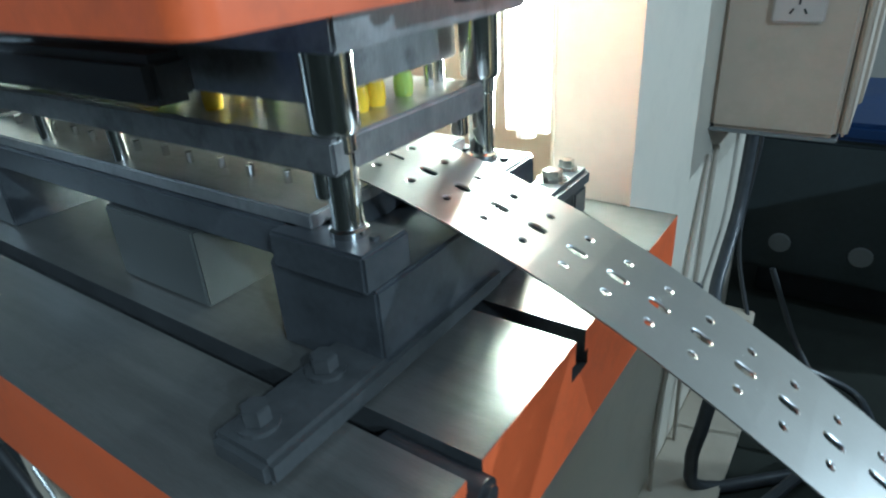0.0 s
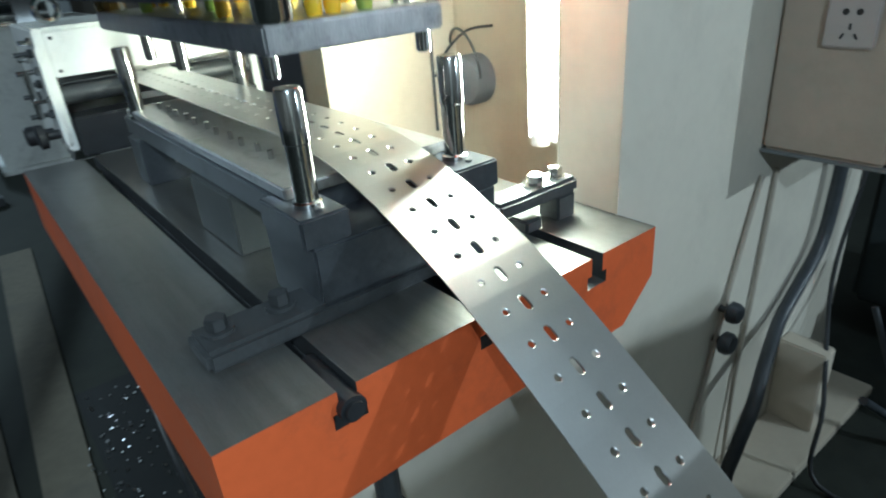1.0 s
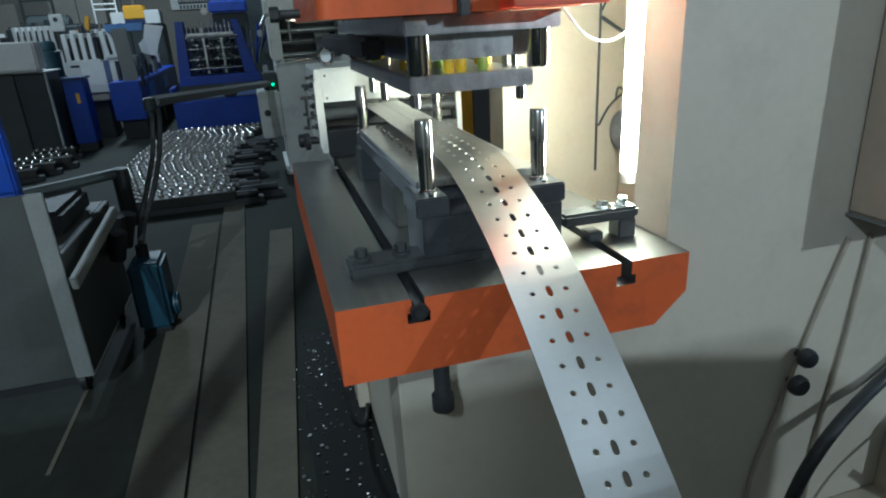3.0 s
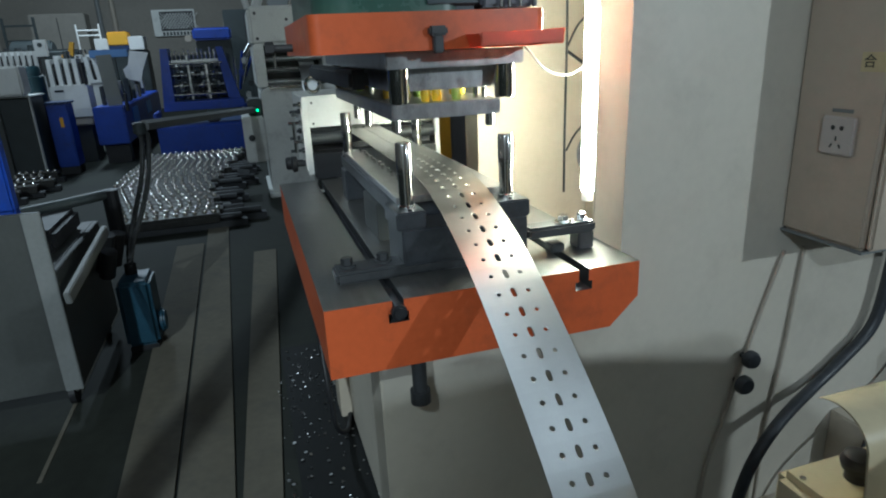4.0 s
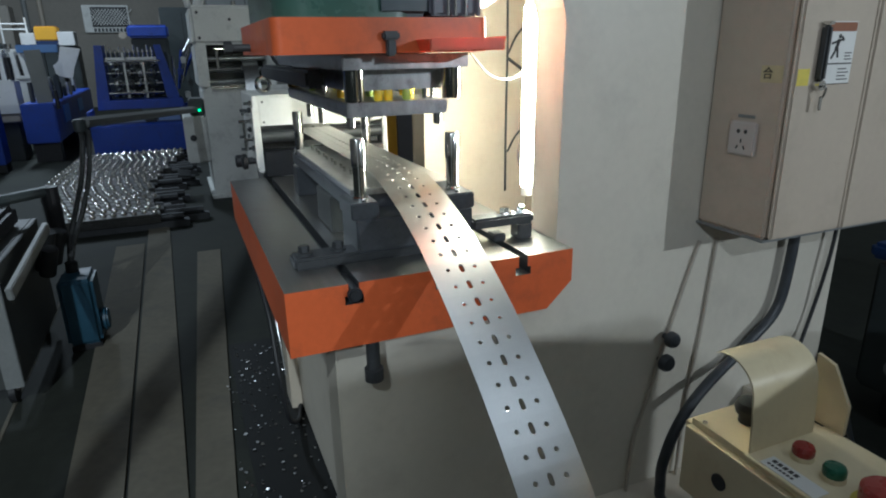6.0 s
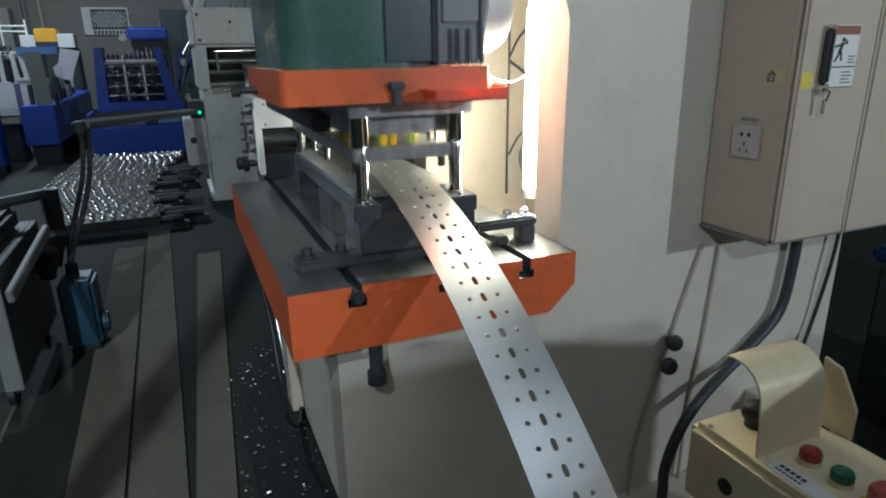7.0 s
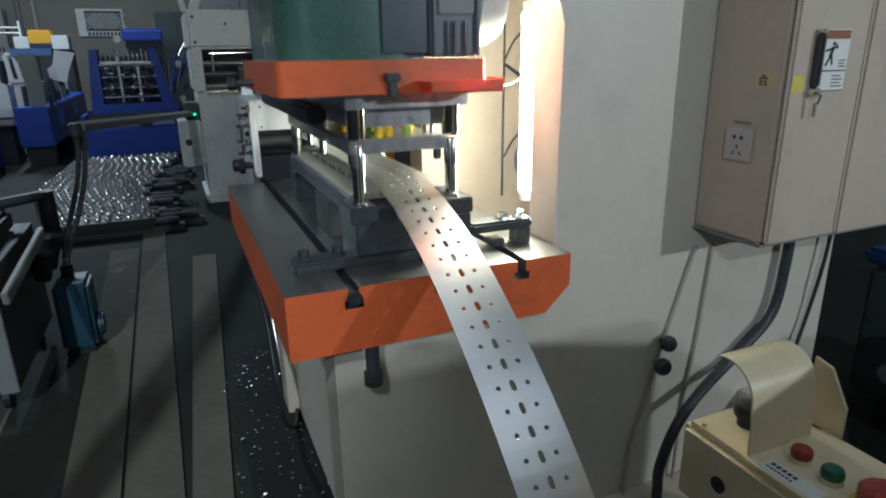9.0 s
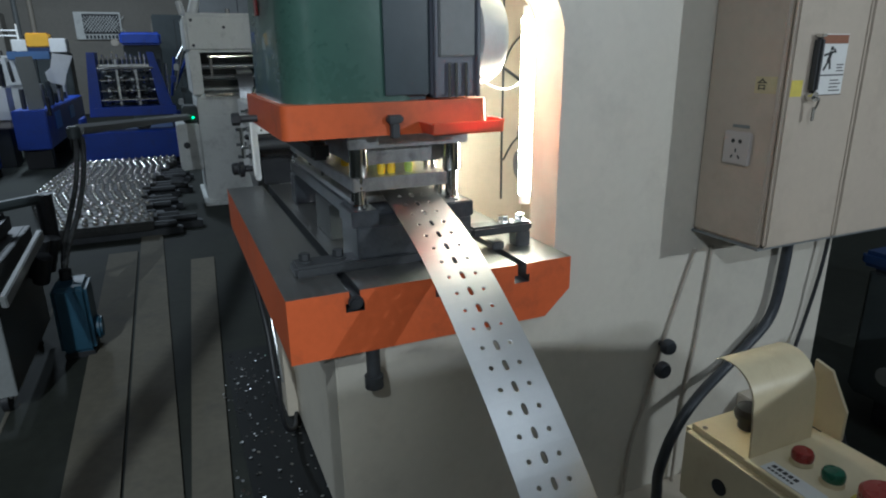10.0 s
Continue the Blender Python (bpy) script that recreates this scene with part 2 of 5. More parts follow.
def extrude_y(profile, y0, y1, bm=None):
    own = extrude_x([(a, b) for a, b in profile], y0, y1, bm=bm)
    for v in own.verts:
        v.co = Vector((v.co.y, v.co.x, v.co.z))
    return own


def lathe(p, axis, profile, seg=24, bm=None):
    """A turned body: profile is (radius, height) along axis from p."""
    own = bm or bmesh.new()
    q = Vector((0, 0, 1)).rotation_difference(Vector(axis)).to_matrix()
    rings = [[own.verts.new(Vector(p) + q @ Vector((r * math.cos(k * math.tau / seg), r * math.sin(k * math.tau / seg), h))) for k in range(seg)] for r, h in profile]
    for i in range(len(rings) - 1):
        for k in range(seg):
            own.faces.new((rings[i][k], rings[i][(k + 1) % seg], rings[i + 1][(k + 1) % seg], rings[i + 1][k]))
    own.faces.new(rings[0])
    own.faces.new(rings[-1])
    return own


def hexbolt(p, axis, r, h, bm=None):
    return cyl(p, axis, r, h, 6, bm, bevel=r * 0.08)


def torus(c, axis, R, r, bm=None, seg=24, s2=8):
    own = bm or bmesh.new()
    q = Vector((0, 0, 1)).rotation_difference(Vector(axis)).to_matrix()
    g = [[own.verts.new(Vector(c) + q @ Vector(((R + r * math.cos(b * math.tau / s2)) * math.cos(a * math.tau / seg), (R + r * math.cos(b * math.tau / s2)) * math.sin(a * math.tau / seg), r * math.sin(b * math.tau / s2)))) for b in range(s2)] for a in range(seg)]
    for a in range(seg):
        for b in range(s2):
            own.faces.new((g[a][b], g[(a + 1) % seg][b], g[(a + 1) % seg][(b + 1) % s2], g[a][(b + 1) % s2]))
    return own

# ---- the hall ----
FX0, FX1, FY0, FY1, FH = -19.0, 8.0, -9.0, 6.0, 6.2
tagged(part("floor", box(FX0, FX1, FY0, FY1, -0.2, 0, 0), "floor"), "dark grey-green painted concrete floor, worn and oily", "floor", kind="structure")
for n, b in (("wall_far", (FX0 - 0.2, FX0, FY0, FY1)), ("wall_behind", (FX1, FX1 + 0.2, FY0, FY1)), ("wall_south", (FX0, FX1, FY0 - 0.2, FY0)), ("wall_north", (FX0, FX1, FY1, FY1 + 0.2))):
    tagged(part(n, box(*b, 0, FH, 0), "wall"), "dim grey-beige plastered hall wall", "wall", kind="structure")
tagged(part("ceiling", box(FX0 - 0.2, FX1 + 0.2, FY0 - 0.2, FY1 + 0.2, FH, FH + 0.2, 0), "ceiling"), "dark grey hall ceiling", "ceiling", kind="structure")

# worn steel plates over the cable trench
for px0, px1, pa0, pa1, pb0, pb1 in ((-3.55, -0.3, -0.01, 0.145, -0.135, -0.015), (-3.95, -0.3, -0.560, -0.365, -0.495, -0.322), (-4.75, -0.3, -0.355, -0.20, -0.312, -0.128)):
    bm = bmesh.new()
    vs = [bm.verts.new(c) for c in ((px0, pa0, 0.004), (px0, pa1, 0.004), (px1, pb1, 0.004), (px1, pb0, 0.004))]
    f = bm.faces.new(vs)
    r = bmesh.ops.extrude_face_region(bm, geom=[f])
    bmesh.ops.translate(bm, vec=(0, 0, 0.006), verts=[v for v in r["geom"] if isinstance(v, bmesh.types.BMVert)])
    tagged(part("floor_plate", bm, "plate"), "worn light grey steel plate laid on the floor", "floor plate", "floor plates", "structure")
# black patch with punched slugs beside the press
tagged(part("floor_sheet", box(-1.9, -0.35, 0.07, 0.45, 0.002, 0.008, 0.002), "pit"), "black sheet on the floor under the press", "floor mat", kind="structure")
rng = random.Random(4)
bm = bmesh.new()
for i in range(260):
    x, y = rng.uniform(-1.85, -0.4), 0.09 + 0.33 * rng.random() ** 1.3
    if rng.random() < 0.12:
        x, y = rng.uniform(-1.6, -0.6), rng.uniform(0.03, 0.1)
    cyl((x, y, 0.010), (rng.uniform(-.3, .3), rng.uniform(-.3, .3), 1), rng.choice((0.003, 0.0042, 0.0065)), 0.0012, rng.choice((3, 4, 8)), bm)
tagged(part("punched_slugs", bm, "strip"), "scattered small bright punched metal slugs on the floor", "metal scrap", kind="stuff")

# ---- the press frame ----
XR, XL = -0.27, -1.33          # outer faces of the right and left cheeks
CH = 0.13                      # thickness of a cheek
TZ = 0.884                     # table top


def arc(cy, cz, r, a0, a1, n=8):
    return [(cy + r * math.cos(radians(a0 + (a1 - a0) * i / n)), cz + r * math.sin(radians(a0 + (a1 - a0) * i / n))) for i in range(n + 1)]


press = thing("punch_press", "large cream-grey C-frame punch press with orange table flange", "punch press", (-0.8, 1.1, 0))
cheek_profile = [(0.26, 0.0), (1.95, 0.0), (1.95, 2.35), (0.10, 2.35), (0.10, 1.60)] + [(0.30, 1.535)] + arc(0.745, 1.425, 0.11, 90, 0) + [(0.855, 0.735), (0.26, 0.735)]
# same paint on both cheeks; the right one's colour is greyed for lens haze
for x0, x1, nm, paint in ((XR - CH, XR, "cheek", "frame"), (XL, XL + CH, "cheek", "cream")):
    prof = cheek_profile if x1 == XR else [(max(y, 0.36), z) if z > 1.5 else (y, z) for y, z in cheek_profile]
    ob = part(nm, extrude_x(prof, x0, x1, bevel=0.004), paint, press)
    ob.matrix_basis = rel(press, Matrix())
part("back_panel", box(XL + CH, XR - CH, 1.30, 1.33, 0.3, 2.3, 0.002), "cream", press).matrix_basis = rel(press, Matrix())
part("crown", box(XL + CH, XR - CH, 0.12, 1.30, 2.0, 2.34, 0.004), "frame", press).matrix_basis = rel(press, Matrix())
part("bed_panel", box(XL + CH, XR - CH, 0.30, 0.33, 0.02, 0.73, 0.002), "frame", press).matrix_basis = rel(press, Matrix())
bm = box(XR, XR + 0.12, 1.60, 1.66, 0, 0.28, 0.004)
box(XR, XR + 0.16, 0.30, 1.93, 0, 0.03, 0.004, bm)
part("foot", bm, "cream", press).matrix_basis = rel(press, Matrix())

# ---- bolster table ----
SLOTS = (0.297, 0.508, 0.715)
prof = [(0.15, 0.735), (0.15, TZ)]
for sy in SLOTS:
    prof += [(sy - 0.012, TZ), (sy - 0.012, TZ - 0.028), (sy - 0.021, TZ - 0.028), (sy - 0.021, TZ - 0.048), (sy + 0.021, TZ - 0.048), (sy + 0.021, TZ - 0.028), (sy + 0.012, TZ - 0.028), (sy + 0.012, TZ)]
prof += [(0.855, TZ), (0.855, 0.80), (0.785, 0.735)]
table = thing("bolster_table", "thick press table with ground steel top, T-slots and orange painted sides", "press table", (-0.85, 0.5, TZ))
bm = extrude_x(prof, -1.50, -0.20)
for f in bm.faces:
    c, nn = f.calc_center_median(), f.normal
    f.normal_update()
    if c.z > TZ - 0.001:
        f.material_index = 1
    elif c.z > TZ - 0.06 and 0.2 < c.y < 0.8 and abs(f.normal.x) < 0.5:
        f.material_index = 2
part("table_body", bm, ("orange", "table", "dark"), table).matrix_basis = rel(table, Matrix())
bm = cyl((-0.215, 0.335, 0.735), (0, 0, -1), 0.016, 0.085, 16)
cyl((-0.215, 0.335, 0.665), (0, 0, -1), 0.022, 0.03, 16, bm)
part("hanging_bolt", bm, "dark", table).matrix_basis = rel(table, Matrix())
part("slot_stop", cyl((-0.30, SLOTS[0], TZ - 0.024), (1, 0, 0), 0.0165, 0.115, 20, bevel=0.005), "black", table, "black rounded bolt end in the slot", True).matrix_basis = rel(table, Matrix())

# ---- lower die ----
POSTS = ((-0.375, 0.370), (-0.375, 0.607), (-1.14, 0.370), (-1.14, 0.607))
die = thing("lower_die", "oiled steel lower die set on parallels with four guide posts", "die set", (-0.78, 0.49, TZ))


def dp(name, bm, material, label="", smooth=False, parent=die):
    ob = part(name, bm, material, parent, label, smooth)
    ob.matrix_basis = rel(parent, Matrix())
    return ob


DX0, DX1 = -1.20, -0.43
bm = box(DX0, DX1, 0.352, 0.645, 0.985, 1.024, 0.003)
box(DX1 - 0.02, -0.33, 0.335, 0.402, 0.985, 1.024, 0.003, bm)
box(DX1 - 0.02, -0.325, 0.565, 0.645, 0.985, 1.024, 0.003, bm)
dp("die_shoe", bm, "block")
dp("die_plate", box(DX0 + 0.02, DX1 + 0.02, 0.356, 0.625, 1.024, 1.040, 0.002), "die")
for x0, x1, mname in ((-0.47, -0.328, "block"), (-0.78, -0.60, "dimgrey"), (-1.18, -1.10, "block")):
    dp("parallel_block", box(x0, x1, 0.345, 0.64, TZ, 0.985, 0.003), mname)
for px, py in POSTS:
    bm = lathe((px, py, 1.024), (0, 0, 1), ((0.019, 0), (0.019, 0.006), (0.0155, 0.008)) + tuple((0.0155 - 0.0007 * (i % 2), 0.012 + 0.006 * i) for i in range(8)) + ((0.0155, 0.062), (0.0155, 0.078), (0.0172, 0.080), (0.0172, 0.140), (0.0150, 0.144)))
    dp("guide_post", bm, "chrome", "ground steel guide post with oil grooves", True)
for px, py in POSTS:
    for ox, oy in ((0.03, 0.0), (-0.03, 0.012)):
        dp("cap_screw", cyl((px + ox, py + oy, 1.022), (0, 0, 1), 0.005, 0.006, 10), "dark")
for i in range(12):
    dp("pilot_pin", cyl((-1.1 + i * 0.055, 0.405 + 0.004 * (i % 2), 1.039), (0, 0, 1), 0.0045, 0.014, 10), "chrome")


def clamp(at, y0, y1, label):
    c = thing("strap_clamp", label, "clamp", (at, (y0 + y1) / 2, TZ), "clamps holding the die")
    bm = box(at - 0.026, at + 0.026, y0, y1, 0.926, 0.952, 0.006)
    part("strap", bm, "dark", c).matrix_basis = rel(c, Matrix())
    s = 1 if y1 > 0.6 else -1
    ye = y1 if s > 0 else y0
    part("heel_block", box(at - 0.022, at + 0.022, ye - s * 0.004, ye - s * 0.045, TZ, 0.926, 0.003), "dark", c).matrix_basis = rel(c, Matrix())
    part("riser", box(at - 0.020, at + 0.020, ye - s * 0.08, ye - s * 0.115, TZ, 0.905, 0.003), "dark", c).matrix_basis = rel(c, Matrix())
    for d, r in ((0.028, 0.011), (0.075, 0.014)):
        bm = cyl((at, ye - s * d, 0.952), (0, 0, 1), r * 1.5, 0.003, 20)
        hexbolt((at, ye - s * d, 0.955), (0, 0, 1), r, 0.014, bm)
        part("bolt", bm, "chrome", c, "bright hex bolt").matrix_basis = rel(c, Matrix())
    return c


clamp(-0.345, 0.640, 0.815, "steel strap clamp with bright bolts on the table")
low = thing("clamp_bar", "low dark steel clamping bar across the table", "clamp", (-0.36, 0.4, TZ))
part("bar", box(-0.395, -0.322, 0.195, 0.56, TZ, 0.912, 0.006), "dark", low).matrix_basis = rel(low, Matrix())
for by in (0.225, 0.305):
    bm = cyl((-0.365, by, 0.912), (0, 0, 1), 0.019, 0.004, 20)
    hexbolt((-0.365, by, 0.916), (0, 0, 1), 0.013, 0.016, bm)
    part("bolt", bm, "dark", low).matrix_basis = rel(low, Matrix())

# ---- slide with the upper die, which goes up and down ----
ST = 1.337
slide = thing("press_slide", "green cast press slide with orange flange carrying the upper die", "press slide", (-0.72, 0.45, ST))


def sp(name, bm, material, label="", smooth=False):
    return dp(name, bm, material, label, smooth, slide)


def rounded(x0, x1, y0, y1, z0, z1, r, n=6, top=0.0):
    bm = bmesh.new()
    pts = []
    for cx, cy, a in ((x1 - r, y1 - r, 0), (x0 + r, y1 - r, 90), (x0 + r, y0 + r, 180), (x1 - r, y0 + r, 270)):
        pts += [(cx + r * math.cos(radians(a + 90 * i / n)), cy + r * math.sin(radians(a + 90 * i / n))) for i in range(n + 1)]
    levels = [(z0, 0)] + ([(z1 - top, 0), (z1, top)] if top else [(z1, 0)])
    mx, my = (x0 + x1) / 2, (y0 + y1) / 2
    rings = []
    for z, s in levels:
        k = 1 - 2 * s / min(x1 - x0, y1 - y0)
        rings.append([bm.verts.new((mx + (x - mx) * k, my + (y - my) * k, z)) for x, y in pts])
    m = len(pts)
    for a, b in zip(rings, rings[1:]):
        for i in range(m):
            bm.faces.new((a[i], a[(i + 1) % m], b[(i + 1) % m], b[i]))
    bm.faces.new(rings[0])
    bm.faces.new(rings[-1])
    return bm


sp("flange", rounded(-0.86, -0.28, 0.187, 0.66, ST, 1.408, 0.022), "orange", "orange painted flange", True)
bm = rounded(-0.84, -0.30, 0.205, 0.525, 1.408, 2.0, 0.075, 8)
sp("casting", bm, "green", "glossy dark green casting", True)
# dark blue-grey block over the right front of the green casting
sp("dark_front_block", box(-0.80, -0.293, 0.405, 0.5265, 1.409, 2.0, 0.012, seg=3), "ram", "dark blue-grey block on the right front of the casting", True)
bm = box(-0.95, -0.30, 0.528, 0.645, 1.412, 2.0, 0.006)
sp("guide_gib", bm, "gib", "blue-grey guide gib with a seam")
sp("gib_cover", box(-0.302, -0.292, 0.545, 0.632, 1.50, 1.98, 0.003), "midgrey")
for gy in (0.536, 0.640):
    sp("gib_rail", box(-0.300, -0.288, gy - 0.004, gy + 0.004, 1.412, 1.98, 0.002), "gib")
for gy in (0.568, 0.585, 0.61):
    sp("gib_stud", cyl((-0.293, gy, 1.412), (0, 0, 1), 0.004, 0.075, 10), "chrome", smooth=True)
sp("sign_plate", box(-0.62, -0.58, 0.200, 0.2035, 1.60, 1.66, 0.001), "red", "small red and white plate")
sp("balancer_cylinder", lathe((-0.41, 0.655, 1.545), (0, 1, 0), ((0.10, 0.0), (0.11, 0.006), (0.11, 0.055), (0.098, 0.075), (0.06, 0.088)), 36), "white", "white balancer cylinder", True)
# clip-on tray
bm = extrude_x([(0.495, ST + 0.002), (0.657, ST + 0.002), (0.663, ST + 0.030), (0.657, ST + 0.030), (0.652, ST + 0.008), (0.505, ST + 0.008), (0.492, ST + 0.026), (0.486, ST + 0.026)], -0.278, -0.205)
box(-0.208, -0.203, 0.489, 0.66, ST + 0.002, ST + 0.028, 0.002, bm)
sp("tray", bm, "tray", "shiny red-orange clip-on tray")
for bx, by, ax in ((-0.28, 0.428, (1, 0, 0)), (-0.66, 0.187, (0, -1, 0)),):
    a = Vector(ax)
    p = Vector((bx, by, ST + 0.018))
    bm = cyl(p - a * 0.01, a, 0.009, 0.055 if by < 0.3 else 0.03, 16)
    hexbolt(p + a * (0.043 if by < 0.3 else 0.006), a, 0.016, 0.02, bm)
    if by > 0.3:
        bm.free()
        bm = box(bx - 0.004, bx + 0.018, by - 0.018, by + 0.018, ST + 0.026, ST + 0.044, 0.004)
        box(bx - 0.004, bx + 0.014, by - 0.010, by + 0.010, ST - 0.006, ST + 0.028, 0.003, bm)
    sp("clamp_screw", bm, "dark", "black clamp screw")
sp("upper_shoe", box(-1.22, -0.33, 0.335, 0.634, 1.303, ST - 0.002, 0.003), "die")
sp("punch_plate", box(-1.16, -0.40, 0.365, 0.600, 1.254, 1.303, 0.003), "die")
sp("stripper_plate", box(-1.15, -0.36, 0.348, 0.592, 1.199, 1.231, 0.003), "die")
sp("side_bar", box(-1.32, -0.50, 0.288, 0.334, 1.258, 1.302, 0.008), "dark", "dark steel side bar")
for px, py in POSTS:
    bm = lathe((px, py, 1.303), (0, 0, -1), ((0.024, 0), (0.0225, 0.004), (0.0225, 0.066), (0.020, 0.071), (0.0165, 0.071), (0.0165, 0.05)), 28)
    sp("guide_bush", bm, "chrome" if px > -1 else "brass", "polished guide bush", True)
# springs and pins between punch plate and stripper
k = 0
for sx in (-0.405, -0.56, -0.74, -0.92, -1.08):
    for sy in (0.385, 0.435, 0.46, 0.505, 0.55, 0.57):
        mat_name = ("yellow", "yellow", "chrome", "lime", "chrome", "yellow")[(k + k // 6) % 6] if sx < -0.5 else ("chrome", "yellow", "yellow", "lime", "chrome", "chrome")[k % 6]
        sp("spring" if mat_name in ("yellow", "lime") else "spacer_pin", lathe((sx, sy, 1.231), (0, 0, 1), ((0.009, 0), (0.0105, 0.008), (0.0105, 0.016), (0.009, 0.024)) if mat_name != "chrome" else ((0.0055, 0), (0.0055, 0.024)), 14), mat_name, smooth=True)
        k += 1
for gx, gy, gl in ((-0.39, 0.362, 0.028), (-0.385, 0.575, 0.028), (-0.75, 0.372, 0.05), (-0.95, 0.378, 0.05), (-1.05, 0.575, 0.05)):
    sp("stripper_pin", cyl((gx, gy, 1.200), (0, 0, -1), 0.010, gl, 16, bevel=0.002), "chrome", smooth=True)

# ---- light tube in the throat ----
tubel = thing("led_tube", "glowing white light tube fixed upright in the press throat", "tube lamp", (-0.415, 0.885, 0.98))
LY, LXX = 0.868, -0.452
# tube made thicker so that its shape takes in the halo
dp("glass", cyl((LXX, LY, 0.992), (0, 0, 1), 0.0175, 0.47, 20, bevel=0.004), "led", "glowing white tube", True, tubel)
for ez in (0.967, 1.462):
    dp("end_cap", cyl((LXX, LY, ez), (0, 0, 1), 0.016, 0.025, 16), "sock", parent=tubel)
# wide white reflector, added to burn out beside the tube like its glare
dp("glow_reflector", box(LXX - 0.050, LXX + 0.030, LY + 0.018, LY + 0.03, 0.967, 1.487, 0.003), "sock", "white reflector added behind the tube to widen its glow", parent=tubel)
w = thing("lamp_wire", "thin white lamp wire hanging in the throat", "wire", (-0.42, 0.82, 1.3))
dp("wire_loop", tube(((-0.33, 0.63, 1.36), (-0.36, 0.70, 1.30), (-0.40, 0.78, 1.285), (-0.425, 0.845, 1.31), (-0.43, 0.87, 1.34)), 0.0025), "wire", smooth=True, parent=w)
w = thing("black_wiring", "loose black wires hung inside the press throat", "wire", (-1.1, 1.24, 1.2))
for pts, r in ((((-1.19, 1.20, 0.80), (-1.186, 1.197, 0.95), (-1.19, 1.20, 1.15), (-1.186, 1.20, 1.32), (-1.19, 1.20, 1.62)), 0.0045), (((-1.188, 1.205, 1.34), (-1.16, 1.23, 1.41), (-1.10, 1.26, 1.46), (-1.0, 1.28, 1.485), (-0.86, 1.285, 1.48)), 0.004), (((-1.188, 1.205, 1.32), (-1.14, 1.25, 1.275), (-1.06, 1.275, 1.235), (-0.95, 1.285, 1.205), (-0.82, 1.287, 1.20)), 0.006), (((-1.186, 1.205, 0.96), (-1.165, 1.235, 1.03), (-1.11, 1.27, 1.085), (-1.02, 1.285, 1.10)), 0.004)):
    dp("wire", tube(pts, r), "cable", smooth=True, parent=w)
fan = thing("fan_motor", "small blue-grey motor in the throat behind the light tube", "motor", (-1.10, 1.30, 0.95))
part("housing", lathe((0, 0, 0), (0, -1, 0), ((0.072, 0.0), (0.072, 0.05), (0.064, 0.062), (0.045, 0.066), (0.025, 0.08)), 28), "gib", fan, smooth=True)
part("cable_loop", torus((-0.02, -0.035, 0.05), (0.3, 1, 0.2), 0.095, 0.004), "cable", fan, smooth=True)

# ---- electrical cabinet on the press cheek ----
cab = thing("electrical_cabinet", "cream steel electrical cabinet with a locked door on the press side", "electrical cabinet", (-0.15, 1.6, 1.2))


def cp(name, bm, material, label="", smooth=False, parent=cab):
    return dp(name, bm, material, label, smooth, parent)


CX, CY0, CY1, CZ0, CZ1 = -0.045, 1.32, 1.95, 0.882, 1.95
cp("body", box(XR, CX - 0.002, CY0, CY1, CZ0, CZ1, 0.008, seg=3), "beige")
cp("door", box(CX, CX + 0.016, CY0 + 0.004, CY1 - 0.004, CZ0 + 0.004, CZ1 - 0.006, 0.006, seg=3), "beige")
cp("drip_edge", box(XR, CX + 0.002, CY0 - 0.004, CY1 + 0.004, CZ0 - 0.006, CZ0, 0.002), "midgrey")
DF = CX + 0.016
cp("door_fold", box(DF, DF + 0.003, 1.568, 1.576, CZ0 + 0.01, CZ1 - 0.012, 0.001), "beige")
cp("second_leaf", box(DF + 0.0005, DF + 0.006, 1.578, CY1 - 0.006, CZ0 + 0.008, CZ1 - 0.010, 0.002), "beige")
cp("door_handle", box(DF, DF + 0.022, 1.386, 1.402, 1.272, 1.396, 0.005), "dark", "dark swing handle with a bright top")
cp("handle_tip", box(DF, DF + 0.023, 1.386, 1.402, 1.3965, 1.404, 0.002), "chrome")
bm = cyl((DF, 1.394, 1.262), (1, 0, 0), 0.012, 0.02, 18)
tube(((DF + 0.02, 1.394, 1.262), (DF + 0.03, 1.394, 1.255), (DF + 0.025, 1.394, 1.235)), 0.003, bm=bm)
box(DF + 0.02, DF + 0.023, 1.388, 1.399, 1.205, 1.238, 0.002, bm)
cp("lock_keys", bm, "chrome", "small key hanging in the lock")
sign = cp("warning_sign", box(DF, DF + 0.0015, 1.415, 1.508, 1.262, 1.404, 0), "paper", "white warning sign with a brown header")
for nm, b, mname in (("header", (1.417, 1.506, 1.382, 1.402), "brownprint"), ("frame_line", (1.417, 1.506, 1.308, 1.311), "ink"), ("border", (1.415, 1.508, 1.262, 1.264), "ink")):
    part(nm, box(DF + 0.0016, DF + 0.0022, b[0], b[1], b[2], b[3], 0), mname, sign)
bm = bmesh.new()
for cy, cz, w_, h_, tilt in ((1.448, 1.352, 0.010, 0.026, -18), (1.447, 1.360, 0.040, 0.005, 14), (1.439, 1.332, 0.006, 0.026, -34), (1.452, 1.334, 0.006, 0.022, 12), (1.464, 1.366, 0.005, 0.012, 40)):
    box(-0.0003, 0.0003, -w_ / 2, w_ / 2, -h_ / 2, h_ / 2, 0, bm, m=Matrix.Translation((DF + 0.0019, cy, cz)) @ pose(0, 0, 0, tilt, 0, 0))
cyl((DF + 0.0016, 1.453, 1.371), (1, 0, 0), 0.0052, 0.0006, 12, bm)
part("symbol", bm, "ink", sign)
bm = bmesh.new()
